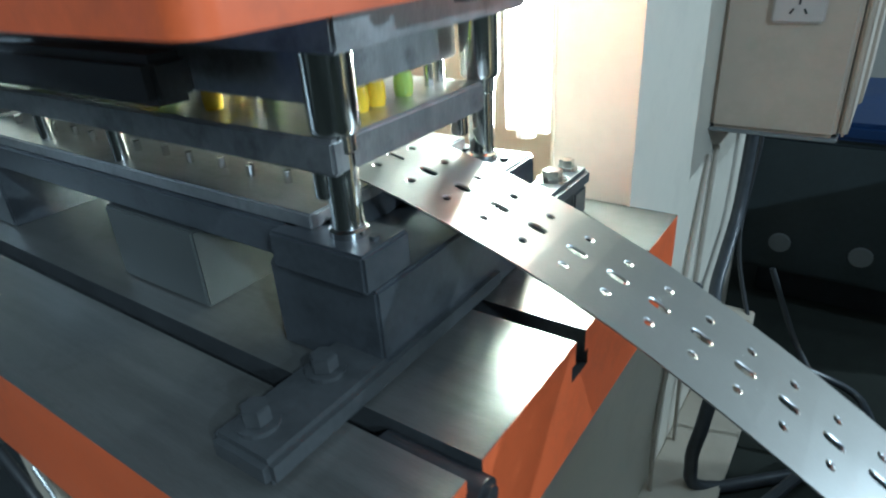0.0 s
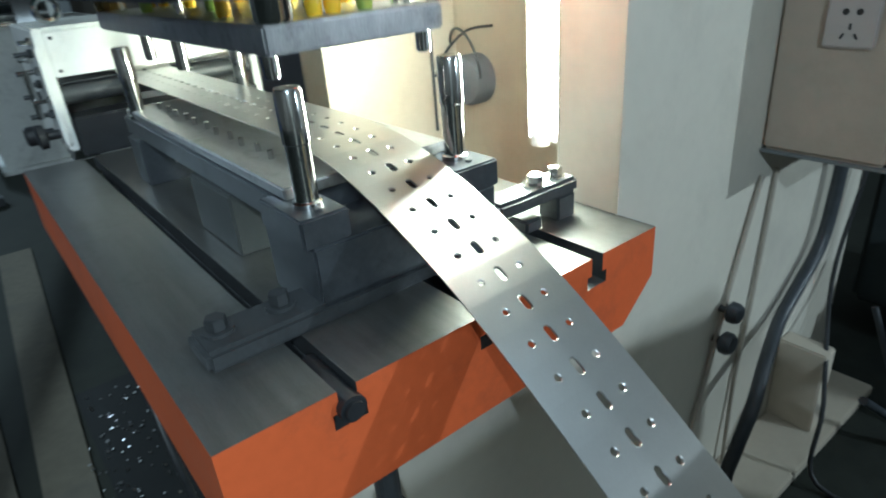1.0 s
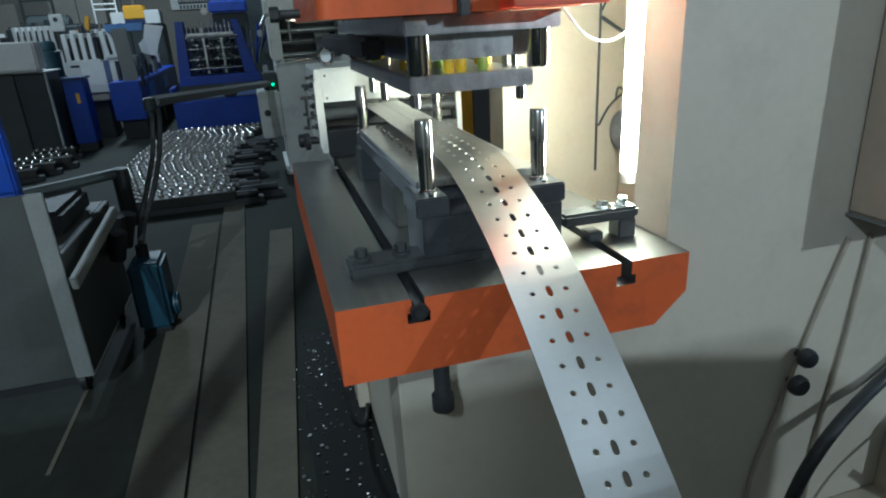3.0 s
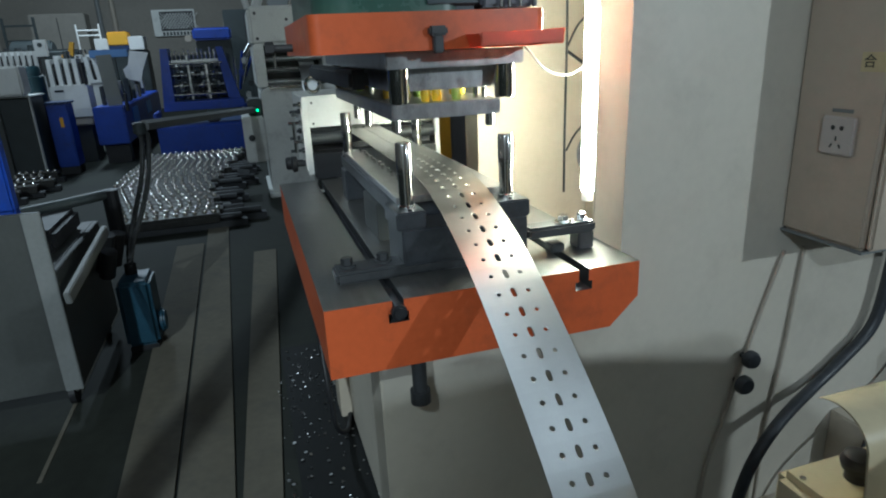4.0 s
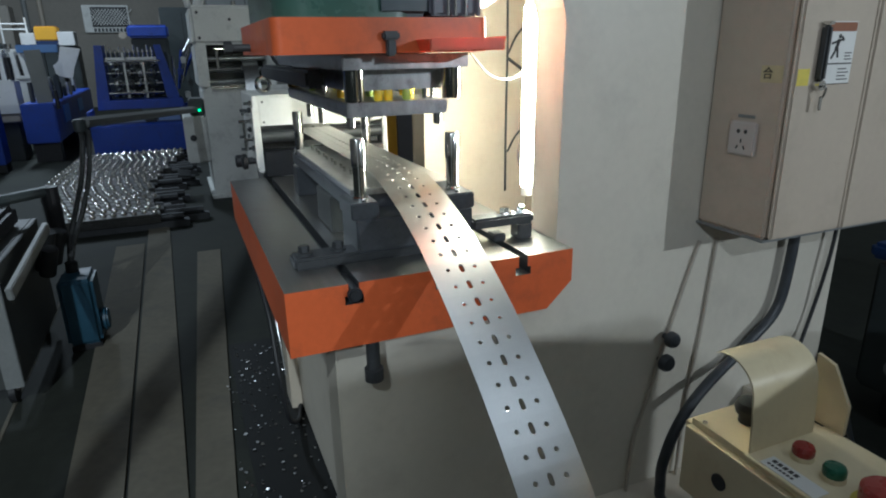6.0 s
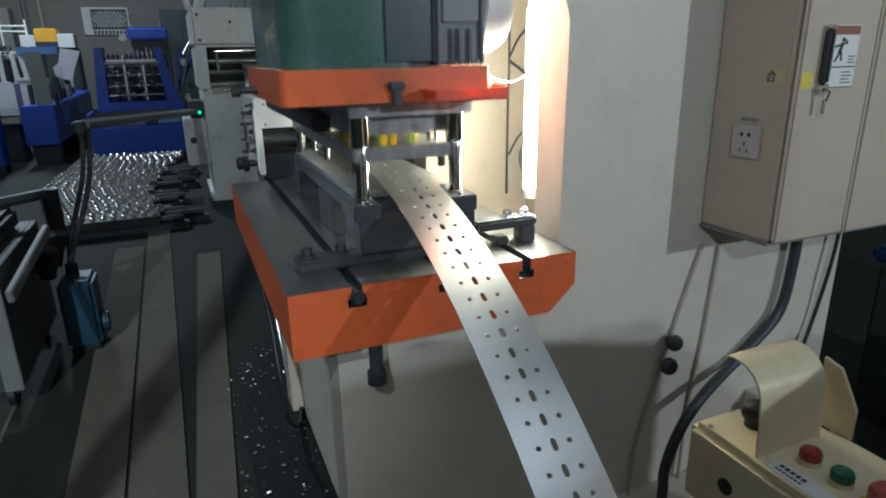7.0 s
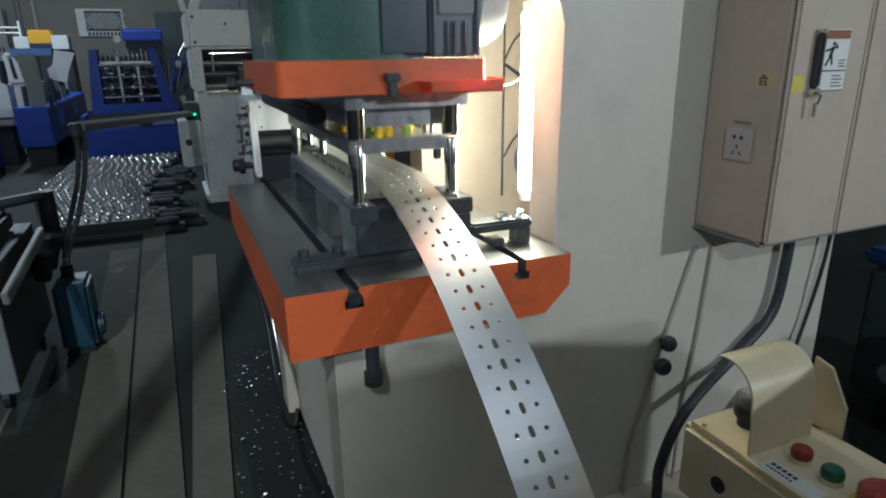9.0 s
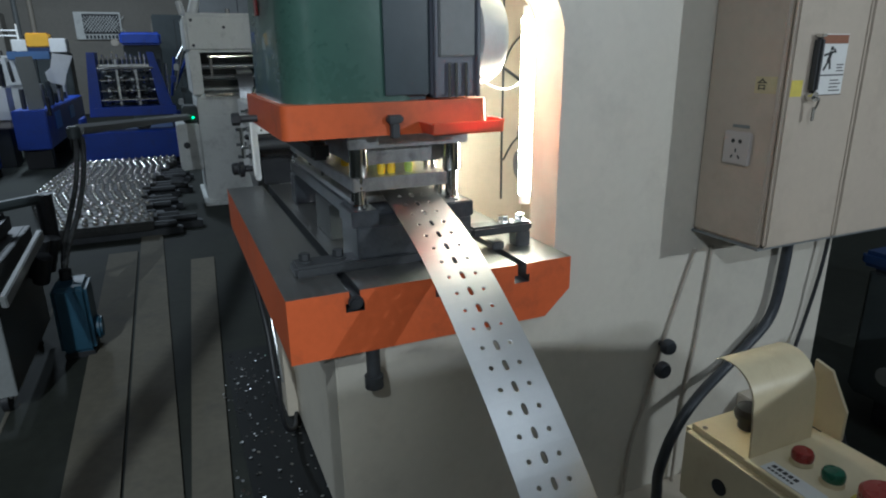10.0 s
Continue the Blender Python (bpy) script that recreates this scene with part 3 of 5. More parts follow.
for i, (a, b) in enumerate(((1.478, 1.503), (1.478, 1.498), (1.478, 1.501))):
    box(DF + 0.0016, DF + 0.0022, a, b, 1.318 + 0.007 * i, 1.3205 + 0.007 * i, 0, bm)
for i in range(4):
    box(DF + 0.0016, DF + 0.0022, 1.462, 1.50 - 0.008 * (i % 2), 1.272 + 0.008 * i, 1.2745 + 0.008 * i, 0, bm)
part("print_bars", bm, "ink", sign)
# socket plate on the narrow side
sock = cp("wall_socket", box(-0.188, -0.102, CY0 - 0.009, CY0, 1.086, 1.172, 0.004), "sockplate", "white two-pole wall socket plate")
bm = bmesh.new()
for dx in (-0.011, 0.011):
    cyl((-0.145 + dx, CY0 - 0.0095, 1.147), (0, 1, 0), 0.0055, 0.001, 12, bm)
for dx, dz, ang in ((0, -0.006, 0), (-0.011, -0.022, 30), (0.011, -0.022, -30)):
    box(-0.0018, 0.0018, -0.0005, 0.0005, -0.005, 0.005, 0, bm, m=Matrix.Translation((-0.145 + dx, CY0 - 0.0094, 1.129 + dz)) @ pose(0, 0, 0, 0, ang, 0))
part("holes", bm, "ink", sock)
cp("small_tag", box(-0.170, -0.118, CY0 - 0.001, CY0, 1.180, 1.188, 0), "midgrey", "small dark printed tag")
# yellow sticker wrapped near the corner, with one printed character
st = cp("sticker", box(-0.118, CX - 0.012, CY0 - 0.0012, CY0, 1.268, 1.308, 0), "fadedsticker", "yellow worn sticker")
cp("sticker_rest", box(DF, DF + 0.001, CY0 + 0.012, CY0 + 0.05, 1.262, 1.300, 0), "sticker", "yellow worn sticker")


def letters(txt, size, m, parent, material):
    cu = bpy.data.curves.new("lettering", "FONT")
    cu.body, cu.size, cu.extrude, cu.align_x, cu.align_y = txt, size, 0.0004, "CENTER", "CENTER"
    cu.materials.append(M[material])
    ob = new("lettering", cu)
    ob.parent = parent
    ob.matrix_basis = m
    return ob


letters("\u5408", 0.030, pose(-0.098, CY0 - 0.002, 1.288, 90, 0, 0), st, "ink")

# cables below the cabinet
cb = thing("cable_bundle", "thick dark cables hanging from the cabinet and curling on the floor", "cable", (-0.1, 1.5, 0.0))
part("fat_cable", tube(((-0.238, 1.693, 0.885), (-0.238, 1.690, 0.715), (-0.238, 1.665, 0.562), (-0.238, 1.577, 0.474), (-0.233, 1.483, 0.412), (-0.197, 1.349, 0.370), (-0.167, 1.248, 0.319), (-0.170, 1.205, 0.220), (-0.180, 1.200, 0.100), (-0.140, 1.220, 0.020), (0.100, 1.420, 0.016), (0.400, 1.500, 0.016)), 0.016, 14), "cable", cb, smooth=True).matrix_basis = rel(cb, Matrix())
for pts in (((-0.263, 1.335, 0.82), (-0.263, 1.29, 0.68), (-0.262, 1.245, 0.53), (-0.262, 1.20, 0.36), (-0.262, 1.155, 0.2), (-0.25, 1.13, 0.01)), ((-0.263, 1.40, 0.82), (-0.263, 1.39, 0.68), (-0.262, 1.375, 0.50), (-0.262, 1.35, 0.3), (-0.25, 1.33, 0.01))):
    part("wall_cable", tube(pts, 0.0055, 8), "tancable", cb, "tan cable clipped to the press side", True).matrix_basis = rel(cb, Matrix())
part("thin_cable", tube(((-0.238, 1.884, 0.885), (-0.238, 1.867, 0.675), (-0.238, 1.800, 0.394), (-0.110, 1.520, 0.200), (-0.060, 1.440, 0.020), (0.200, 1.500, 0.010)), 0.006, 10), "black", cb, smooth=True).matrix_basis = rel(cb, Matrix())
for pts, r in ((((-0.18, 0.95, 0.02), (-0.05, 1.15, 0.03), (0.1, 1.45, 0.05), (0.3, 1.62, 0.02), (0.6, 1.55, 0.02)), 0.014), (((-0.2, 1.05, 0.02), (-0.05, 1.0, 0.03), (0.1, 1.12, 0.05), (0.2, 1.4, 0.03), (0.15, 1.75, 0.02), (-0.02, 1.72, 0.1), (-0.05, 1.60, 0.2)), 0.011), (((-0.15, 1.9, 0.3), (0.0, 1.85, 0.02), (0.2, 1.6, 0.02), (0.5, 1.35, 0.02)), 0.009)):
    part("floor_cable", tube(pts, r), "cable", cb, smooth=True).matrix_basis = rel(cb, Matrix())
part("gland", box(-0.262, -0.195, 1.66, 1.80, 0.840, 0.876, 0.008), "midgrey", cb).matrix_basis = rel(cb, Matrix())

tail = thing("table_hose", "black hose with a pale sleeve hanging down beside the press table", "hose", (-1.25, 0.16, 0.0))
part("hose", tube(((-1.13, 0.165, 0.735), (-1.11, 0.185, 0.58), (-1.07, 0.20, 0.45), (-1.0, 0.20, 0.34), (-0.97, 0.205, 0.24), (-0.99, 0.22, 0.10), (-1.10, 0.27, 0.02), (-1.30, 0.31, 0.018)), 0.0095, 12), "black", tail, smooth=True).matrix_basis = rel(tail, Matrix())
part("sleeve", tube(((-1.05, 0.215, 0.50), (-1.0, 0.218, 0.40), (-0.965, 0.222, 0.29)), 0.004, 10), "steel", tail, smooth=True).matrix_basis = rel(tail, Matrix())

# two dark round pieces on the cheek
for kz, ky, r in ((0.535, 1.245, 0.024), (0.462, 1.232, 0.026)):
    kb = thing("round_piece", "dark round knob-shaped piece on the press cheek", "knob", (XR, ky, kz), "knobs on the cheek")
    part("stem", cyl((0, 0, 0), (1, 0, 0), 0.009, 0.02, 14), "dark", kb)
    part("grip", lathe((0.018, 0, 0), (1, 0, 0), ((r * 0.7, 0), (r, 0.006), (r, 0.02), (r * 0.8, 0.028)), 20), "cable", kb, smooth=True)

# ---- two-hand control stand ----
ctl = thing("control_stand", "ivory two-hand control stand with push buttons and guards", "control stand", (0.65, 0.77, 0.0))


def kp(name, bm, material, label="", smooth=False, parent=ctl):
    return dp(name, bm, material, label, smooth, parent)


BX0, BX1, BY0, BY1, BT = 0.368, 0.98, 0.682, 0.868, 0.79
kp("housing", box(BX0, BX1, BY0, BY1, BT - 0.14, BT, 0.012, seg=4), "box", smooth=True)
kp("pedestal", box(0.62, 0.74, 0.72, 0.83, 0.02, BT - 0.14, 0.006), "box")
kp("base_plate", box(0.50, 0.86, 0.60, 0.95, 0, 0.02, 0.004), "box")
kp("cover_plate", box(0.484, 0.876, BY0 + 0.006, BY1 - 0.010, BT, BT + 0.0025, 0.001), "box")


def guard(xb, s):
    """A bent sheet hood over a palm button; s: the way it leans."""
    bm = bmesh.new()
    line = [(xb, BT + 0.002), (xb - s * 0.002, BT + 0.05), (xb - s * 0.006, BT + 0.085)] + [(xb - s * (0.056 - 0.05 * math.cos(radians(a))), BT + 0.085 + 0.05 * math.sin(radians(a))) for a in range(10, 121, 10)]
    inner = [(x - s * 0.0025, z - 0.0015) for x, z in line]
    y0, y1 = BY0 + 0.014, BY0 + 0.145
    rows = []
    for (x, z), (xi, zi) in zip(line, inner):
        rows.append([bm.verts.new((x, y0, z)), bm.verts.new((x, y1, z)), bm.verts.new((xi, y1, zi)), bm.verts.new((xi, y0, zi))])
    for a, b in zip(rows, rows[1:]):
        for i in range(4):
            bm.faces.new((a[i], a[(i + 1) % 4], b[(i + 1) % 4], b[i]))
    bm.faces.new(rows[0])
    bm.faces.new(rows[-1])
    return bm


kp("guard", guard(0.488, 1), "box", "glossy bent ivory hood over the palm button", True)
kp("guard", guard(0.875, -1), "box", "glossy bent ivory hood over the palm button", True)
for bx in (0.425, 0.935):
    kp("palm_button", lathe((bx, 0.765, BT), (0, 0, 1), ((0.016, 0), (0.016, 0.014), (0.021, 0.016), (0.024, 0.026), (0.020, 0.036), (0.010, 0.041)), 24), "black", "black palm button", True)
bm = extrude_y([(0.452, BT), (0.512, BT), (0.512, BT + 0.05), (0.480, BT + 0.105), (0.452, BT + 0.112)], BY1 - 0.008, BY1 - 0.002)
kp("side_guard", bm, "box", "flat ivory side guard")


def button(x, y, r, h, mname, label, ring=True):
    b = kp("push_button", lathe((x, y, BT + 0.008), (0, 0, 1), ((r * 0.9, 0), (r, 0.003), (r, h - 0.004), (r * 0.86, h), (r * 0.5, h + 0.001)), 26), mname, label, True)
    if ring:
        part("bezel", lathe((x, y, BT + 0.002), (0, 0, 1), ((r * 1.06, 0), (r * 1.06, 0.004), (r * 0.98, 0.007)), 26), "box", b, smooth=True)


button(0.525, 0.757, 0.0150, 0.015, "red", "round red push button")
button(0.574, 0.754, 0.0150, 0.015, "gbut", "round green push button")
button(0.640, 0.757, 0.030, 0.026, "red", "large red emergency stop button", False)
kp("estop_ring", cyl((0.640, 0.757, BT + 0.0025), (0, 0, 1), 0.037, 0.001, 30), "sticker", "yellow ring plate")
lab = kp("label_plate", box(0.507, 0.592, 0.694, 0.722, BT + 0.0026, BT + 0.0036, 0), "paper", "white printed label")
bm = bmesh.new()
for i in range(5):
    box(0.514 + i * 0.0085, 0.520 + i * 0.0085, 0.709, 0.716, BT + 0.0037, BT + 0.0041, 0, bm)
for i in range(7):
    box(0.514 + i * 0.006, 0.518 + i * 0.006, 0.700, 0.704, BT + 0.0037, BT + 0.0041, 0, bm)
part("print_bars", bm, "ink", lab)
# the dark of the round hole is drawn as a black disc
kp("knockout", cyl((0.455, BY0 + 0.001, 0.724), (0, -1, 0), 0.013, 0.003, 22), "black", "black disc for the round knock-out hole")
for sx, sy in ((0.40, 0.70), (0.395, 0.835)):
    kp("screw", cyl((sx, sy, BT), (0, 0, 1), 0.004, 0.002, 12), "chrome")

# dark machine standing past the press
dm = thing("dark_machine", "dark grey-green machine with a blue top beside the press", "machine", (0.25, 2.55, 0))
part("body", box(-0.56, 0.75, -0.32, 0.35, 0.12, 0.62, 0.02), "slate", dm)
part("top_cover", box(-0.58, 0.78, -0.34, 0.37, 0.622, 0.68, 0.015), "navy", dm)
part("base", box(-0.48, 0.66, -0.26, 0.30, 0, 0.12, 0.01), "black", dm)
for k in range(5):
    part("round_cap", cyl((-0.42 + k * 0.24, -0.32, 0.24), (0, -1, 0), 0.035, 0.012, 18, bevel=0.003), "midgrey", dm, smooth=True)

# ---- roll feeder at the back of the table ----
fd = thing("roll_feeder", "white and grey strip roll feeder bolted to the press", "roll feeder", (-1.75, 0.45, 0.9))


def fp(name, bm, material, label="", smooth=False, parent=fd):
    return dp(name, bm, material, label, smooth, parent)


fp("side_plate", box(-1.95, -1.525, 0.268, 0.29, 0.90, 1.20, 0.004), "white")
fp("side_plate", box(-1.95, -1.525, 0.79, 0.81, 0.90, 1.20, 0.004), "white")
fp("front_cover", box(-1.545, -1.53, 0.291, 0.789, 1.083, 1.19, 0.003), "white", "white cover panel")
for sy in (0.305, 0.775):
    for sz in (1.098, 1.176):
        fp("cover_screw", cyl((-1.531, sy, sz), (1, 0, 0), 0.0045, 0.003, 10), "dark")
fp("top_cover", box(-1.95, -1.545, 0.291, 0.789, 1.188, 1.20, 0.003), "grey")
fp("feed_roll", cyl((-1.558, 0.291, 1.082), (0, 1, 0), 0.021, 0.498, 28), "chrome", "polished feed roll", True)
fp("feed_roll", cyl((-1.558, 0.291, 1.036), (0, 1, 0), 0.023, 0.498, 28), "dark", smooth=True)
fp("lower_body", box(-1.93, -1.60, 0.291, 0.789, 0.90, 1.04, 0.003), "black")
fp("bracket", box(-1.62, -1.505, 0.295, 0.785, 0.884, 0.985, 0.004), "black")
fp("eye_bolt", torus((-1.60, 0.325, 1.238), (1, 0.3, 0), 0.028, 0.008), "chrome", smooth=True)
fp("eye_bolt", torus((-1.75, 0.75, 1.232), (1, 0.3, 0), 0.024, 0.007), "chrome", smooth=True)
for i, (bx, bz) in enumerate(((-1.56, 1.17), (-1.62, 1.14), (-1.58, 1.10), (-1.66, 1.06), (-1.56, 1.03), (-1.60, 0.99), (-1.70, 1.12), (-1.75, 1.02))):
    bm = cyl((bx, 0.268, bz), (0, -1, 0), 0.006, 0.03 + 0.012 * (i % 3), 12)
    hexbolt((bx, 0.268, bz), (0, -1, 0), 0.011, 0.012, bm)
    fp("adjusting_bolt", bm, "dark" if i % 2 else "chrome")
fp("spring_screw", cyl((-1.58, 0.235, 0.985), (0, 0, 1), 0.008, 0.12, 12), "chrome")
fp("cover_strip", box(-1.527, -1.515, 0.262, 0.276, 0.92, 1.16, 0.003), "white")
fp("knob", lathe((-1.56, 0.262, 0.945), (0, -1, 0), ((0.012, 0), (0.012, 0.03), (0.03, 0.034), (0.032, 0.05), (0.02, 0.055)), 18), "black", smooth=True)
fp("knob", lathe((-1.68, 0.262, 0.93), (0, -1, 0), ((0.012, 0), (0.012, 0.04), (0.026, 0.044), (0.026, 0.065), (0.02, 0.07)), 18), "black", smooth=True)

lv = thing("strip_leveller", "tall light grey strip leveller with an open roller head", "leveller", (-5.9, 0.5, 0.0))
LX = -5.39


def lp(name, bm, material, label="", smooth=False):
    return dp(name, bm, material, label, smooth, lv)


lp("foot_flange", box(LX - 1.0, LX + 0.06, 0.20, 1.25, 0.0, 0.035, 0.004), "grey")
lp("column", box(LX - 0.9, LX, 0.235, 1.15, 0.035, 1.02, 0.012), "grey")
lp("pedestal_panel", box(LX, LX + 0.012, 0.262, 0.60, 0.07, 0.86, 0.004), "grey")
lp("shoulder", extrude_x([(0.235, 1.02), (1.15, 1.02), (1.15, 1.06), (0.30, 1.06)], LX - 0.9, LX + 0.01, 0.004), "grey")
lp("head", box(LX - 1.0, LX + 0.02, 0.205, 0.90, 1.44, 1.785, 0.03, seg=3), "grey", smooth=True)
lp("head_cheek", box(LX - 1.0, LX + 0.01, 0.215, 0.315, 1.06, 1.44, 0.008), "grey")
lp("head_cheek", box(LX - 1.0, LX - 0.05, 0.86, 0.94, 1.06, 1.44, 0.008), "grey")
# the recess's shade is put into the dark colour of this block
lp("dark_backing", box(LX - 0.98, LX - 0.40, 0.315, 0.86, 1.06, 1.44, 0.0), "slate")
for i, (rz, dx) in enumerate(((1.10, 0.10), (1.21, 0.16), (1.31, 0.18))):
    lp("roller", cyl((LX - dx, 0.315, rz), (0, 1, 0), 0.024, 0.545, 18), "steel", smooth=True)
bm = tube(((LX + 0.05, 0.40, 1.22), (LX + 0.05, 0.40, 1.385), (LX + 0.05, 0.405, 1.40), (LX + 0.05, 0.78, 1.405)), 0.012)
tube(((LX + 0.05, 0.32, 1.215), (LX + 0.05, 0.60, 1.22)), 0.012, bm=bm)
lp("guide_frame", bm, "chrome", "bright bent rod guide frame", True)
lp("lower_rail", box(LX + 0.012, LX + 0.05, 0.32, 0.62, 1.045, 1.07, 0.004), "chrome")
lp("wear_plate", box(LX + 0.0105, LX + 0.016, 0.62, 0.82, 0.50, 1.0, 0.003), "white")
lp("switch_box", box(LX - 0.55, LX + 0.03, 0.028, 0.232, 0.36, 0.80, 0.014), "grey")
lp("switch_cover", box(LX + 0.031, LX + 0.036, 0.05, 0.215, 0.40, 0.76, 0.002), "grey")
lp("switch_knob", cyl((LX + 0.036, 0.10, 0.60), (1, 0, 0), 0.03, 0.02, 16, bevel=0.004), "dark", smooth=True)
lp("control_head", box(LX - 0.30, LX + 0.02, 0.10, 0.232, 0.80, 0.96, 0.012), "slate", "dark control head")
lp("pilot_lamp", cyl((LX + 0.02, 0.185, 0.855), (1, 0, 0), 0.010, 0.012, 14), "pilot", "small green pilot lamp")
for sy, sz in ((0.27, 1.72), (0.84, 1.72), (0.55, 1.66), (0.27, 1.50)):
    lp("screw", cyl((LX + 0.02, sy, sz), (1, 0, 0), 0.014, 0.006, 12), "dark")
bm = cyl((LX - 0.30, 0.30, 1.785), (-0.2, 0.35, 1), 0.045, 0.16, 18, bevel=0.01)
cyl((LX - 0.28, 0.22, 1.785), (-0.2, -0.2, 1), 0.03, 0.12, 14, bm)
lp("filler_cap", bm, "white", smooth=True)
lp("grease_fitting", cyl((LX - 0.2, 0.62, 1.785), (0, 0, 1), 0.02, 0.05, 12), "chrome")
lp("motor", cyl((LX - 0.12, 0.90, 1.60), (0, 1, 0), 0.13, 0.30, 24, bevel=0.02), "grey", smooth=True)
lp("hand_wheel", torus((LX + 0.05, 1.02, 1.36), (1, 0.2, 0), 0.13, 0.018), "dark", smooth=True)
for i in range(5):
    lp("stop_pin", cyl((LX - 0.10 - 0.07 * i, 0.03, 0.22), (0, -1, 0.1), 0.014, 0.12, 10), "dark", smooth=True)

# ---- the hall behind the press ----
# perforated steel profiles laid side by side on the floor
rng = random.Random(11)
BUMP = []


def steel_profile(x, y0, y1, lift, turn, stub):
    """One channel with a row of raised rims; stub: how far the dark lower profile sticks out."""
    p = thing("steel_profile", "shiny perforated steel profile lying in a stack on the floor", "steel profile", (x, (y0 + y1) / 2, lift), "stacked steel profiles")
    p.rotation_euler = (0, 0, radians(turn))
    h = (y1 - y0) / 2
    bm = box(-0.072, 0.072, -h, h, 0.105, 0.135, 0.004)
    for sx in (-0.072, 0.058):
        box(sx, sx + 0.014, -h, h, 0.06, 0.105, 0.002, bm)
    part("channel", bm, "channel", p)
    part("under_profile", box(-0.05, 0.05, -h + 0.02, h + stub, 0.0, 0.058, 0.006), "dark", p)
    if stub > 0.1:
        part("stub", cyl((0, h, 0.085), (0, 1, 0), 0.028, stub - 0.04, 12, bevel=0.004), "dark", p, smooth=True)
    n = int(2 * h / 0.075)
    for i in range(n):
        y = -h + 0.04 + i * (2 * h - 0.08) / (n - 1)
        if not BUMP:
            o = part("raised_rim", lathe((0, 0, 0), (0, 0, 1), ((0.024, 0), (0.023, 0.014), (0.019, 0.026), (0.012, 0.030), (0.010, 0.012)), 10), "chrome", p, smooth=True)
            BUMP.append(o.data)
        else:
            o = new("raised_rim", BUMP[0])
            o.parent = p
        o.location = (0.012 * (i % 2), y, 0.1345)


for k in range(24):
    u = k / 23
    left = -1.0 - 0.33 * min(1, u * 2.6) + 0.22 * max(0, u - 0.5)
    right = -0.25 - 0.10 * min(1, u * 3) + 0.36 * max(0, u - 0.35) / 0.65 + 0.04 * math.sin(k * 1.9)
    steel_profile(-4.42 - k * 0.160, left, right, 0.0, rng.uniform(-0.8, 0.8), 0.36 * (0.6 + 0.4 * math.sin(k * 1.3)) if k < 19 else 0.05)
# a smaller loose stack nearer the bins
for k in range(5):
    steel_profile(-6.35 - k * 0.30, -2.62 + 0.05 * (k % 2), -2.20 + 0.09 * (k % 3) - 0.05, 0.0, 6 - 2 * k, 0.05)

# blue roll-forming machine
rf = thing("roll_forming_machine", "blue roll-forming machine with bright shafts and rolls", "forming machine", (-9.2, -0.43, 0))
bm = box(0.50, 0.90, -0.66, 0.49, 0.10, 0.47, 0.012)
part("apron", bm, "blue", rf)
part("base", box(-0.8, 0.50, -0.60, 0.45, 0.02, 0.44, 0.01), "navy", rf)
for sy in (-0.56, 0.36):
    part("foot", box(0.42, 0.62, sy, sy + 0.10, 0.0, 0.11, 0.006), "black", rf)
part("tray_wall", box(0.30, 0.86, -0.68, -0.64, 0.471, 0.66, 0.008), "blue", rf)
part("tray_wall", box(0.30, 0.86, 0.47, 0.51, 0.471, 0.66, 0.008), "blue", rf)
part("chain_box", box(0.42, 0.60, -0.02, 0.16, 0.471, 0.60, 0.02), "black", rf)
part("corner_block", box(0.62, 0.84, -0.62, -0.52, 0.471, 0.58, 0.01), "paleblue", rf)
for outline in ([(-0.56, 0.66), (-0.40, 0.66), (-0.385, 1.49), (-0.48, 1.49)], [(0.33, 0.66), (0.51, 0.66), (0.32, 1.49), (0.235, 1.49)]):
    part("side_frame", extrude_x(outline, 0.24, 0.62, 0.006), "blue", rf)
part("cross_beam", box(0.30, 0.68, -0.49, 0.52, 0.665, 0.785, 0.01), "blue", rf)
# dark sheet filling the gap behind the shafts, for the shade inside
part("back_panel", box(0.02, 0.05, -0.47, 0.40, 0.62, 1.40, 0.004), "slate", rf)
part("top_rail", box(0.34, 0.50, -0.39, 0.24, 1.30, 1.335, 0.004), "steel", rf)
for i in range(3):
    for k, rz in enumerate((0.86, 0.99, 1.13, 1.25)):
        sx = 0.54 - i * 0.15
        part("shaft", cyl((sx, -0.39, rz), (0, 1, 0), 0.014, 0.68, 12), "chrome", rf, smooth=True)
        for q in range(4):
            r_ = 0.038 + 0.022 * ((i * 3 + k * 2 + q * 5) % 4) / 3
            part("roll", lathe((sx, -0.34 + 0.15 * q + 0.03 * ((i + k + q) % 3), rz), (0, 1, 0), ((r_ * 0.7, 0), (r_, 0.012), (r_, 0.045), (r_ * 0.7, 0.058)), 14), ("chrome", "slate", "steel", "dark")[(i + 2 * k + q) % 4], rf, smooth=True)
for yy, z0, z1 in ((-0.17, 0.80, 1.40), (0.06, 0.80, 1.34)):
    part("stand_bar", box(0.60, 0.62, yy, yy + 0.028, z0, z1, 0.006), "steel", rf)
for rz in (0.875, 1.285):
    part("tie_rod", cyl((0.64, -0.39, rz), (0, 1, 0), 0.016, 0.68, 12), "chrome", rf, smooth=True)
for i in range(11):
    bm = cyl((0.46, -0.36 + i * 0.056, 1.335), (0, 0, 1), 0.012, 0.16 - 0.03 * (i % 3), 10)
    hexbolt((0.46, -0.36 + i * 0.056, 1.40), (0, 0, 1), 0.022, 0.02, bm)
    part("adjuster", bm, "chrome", rf)
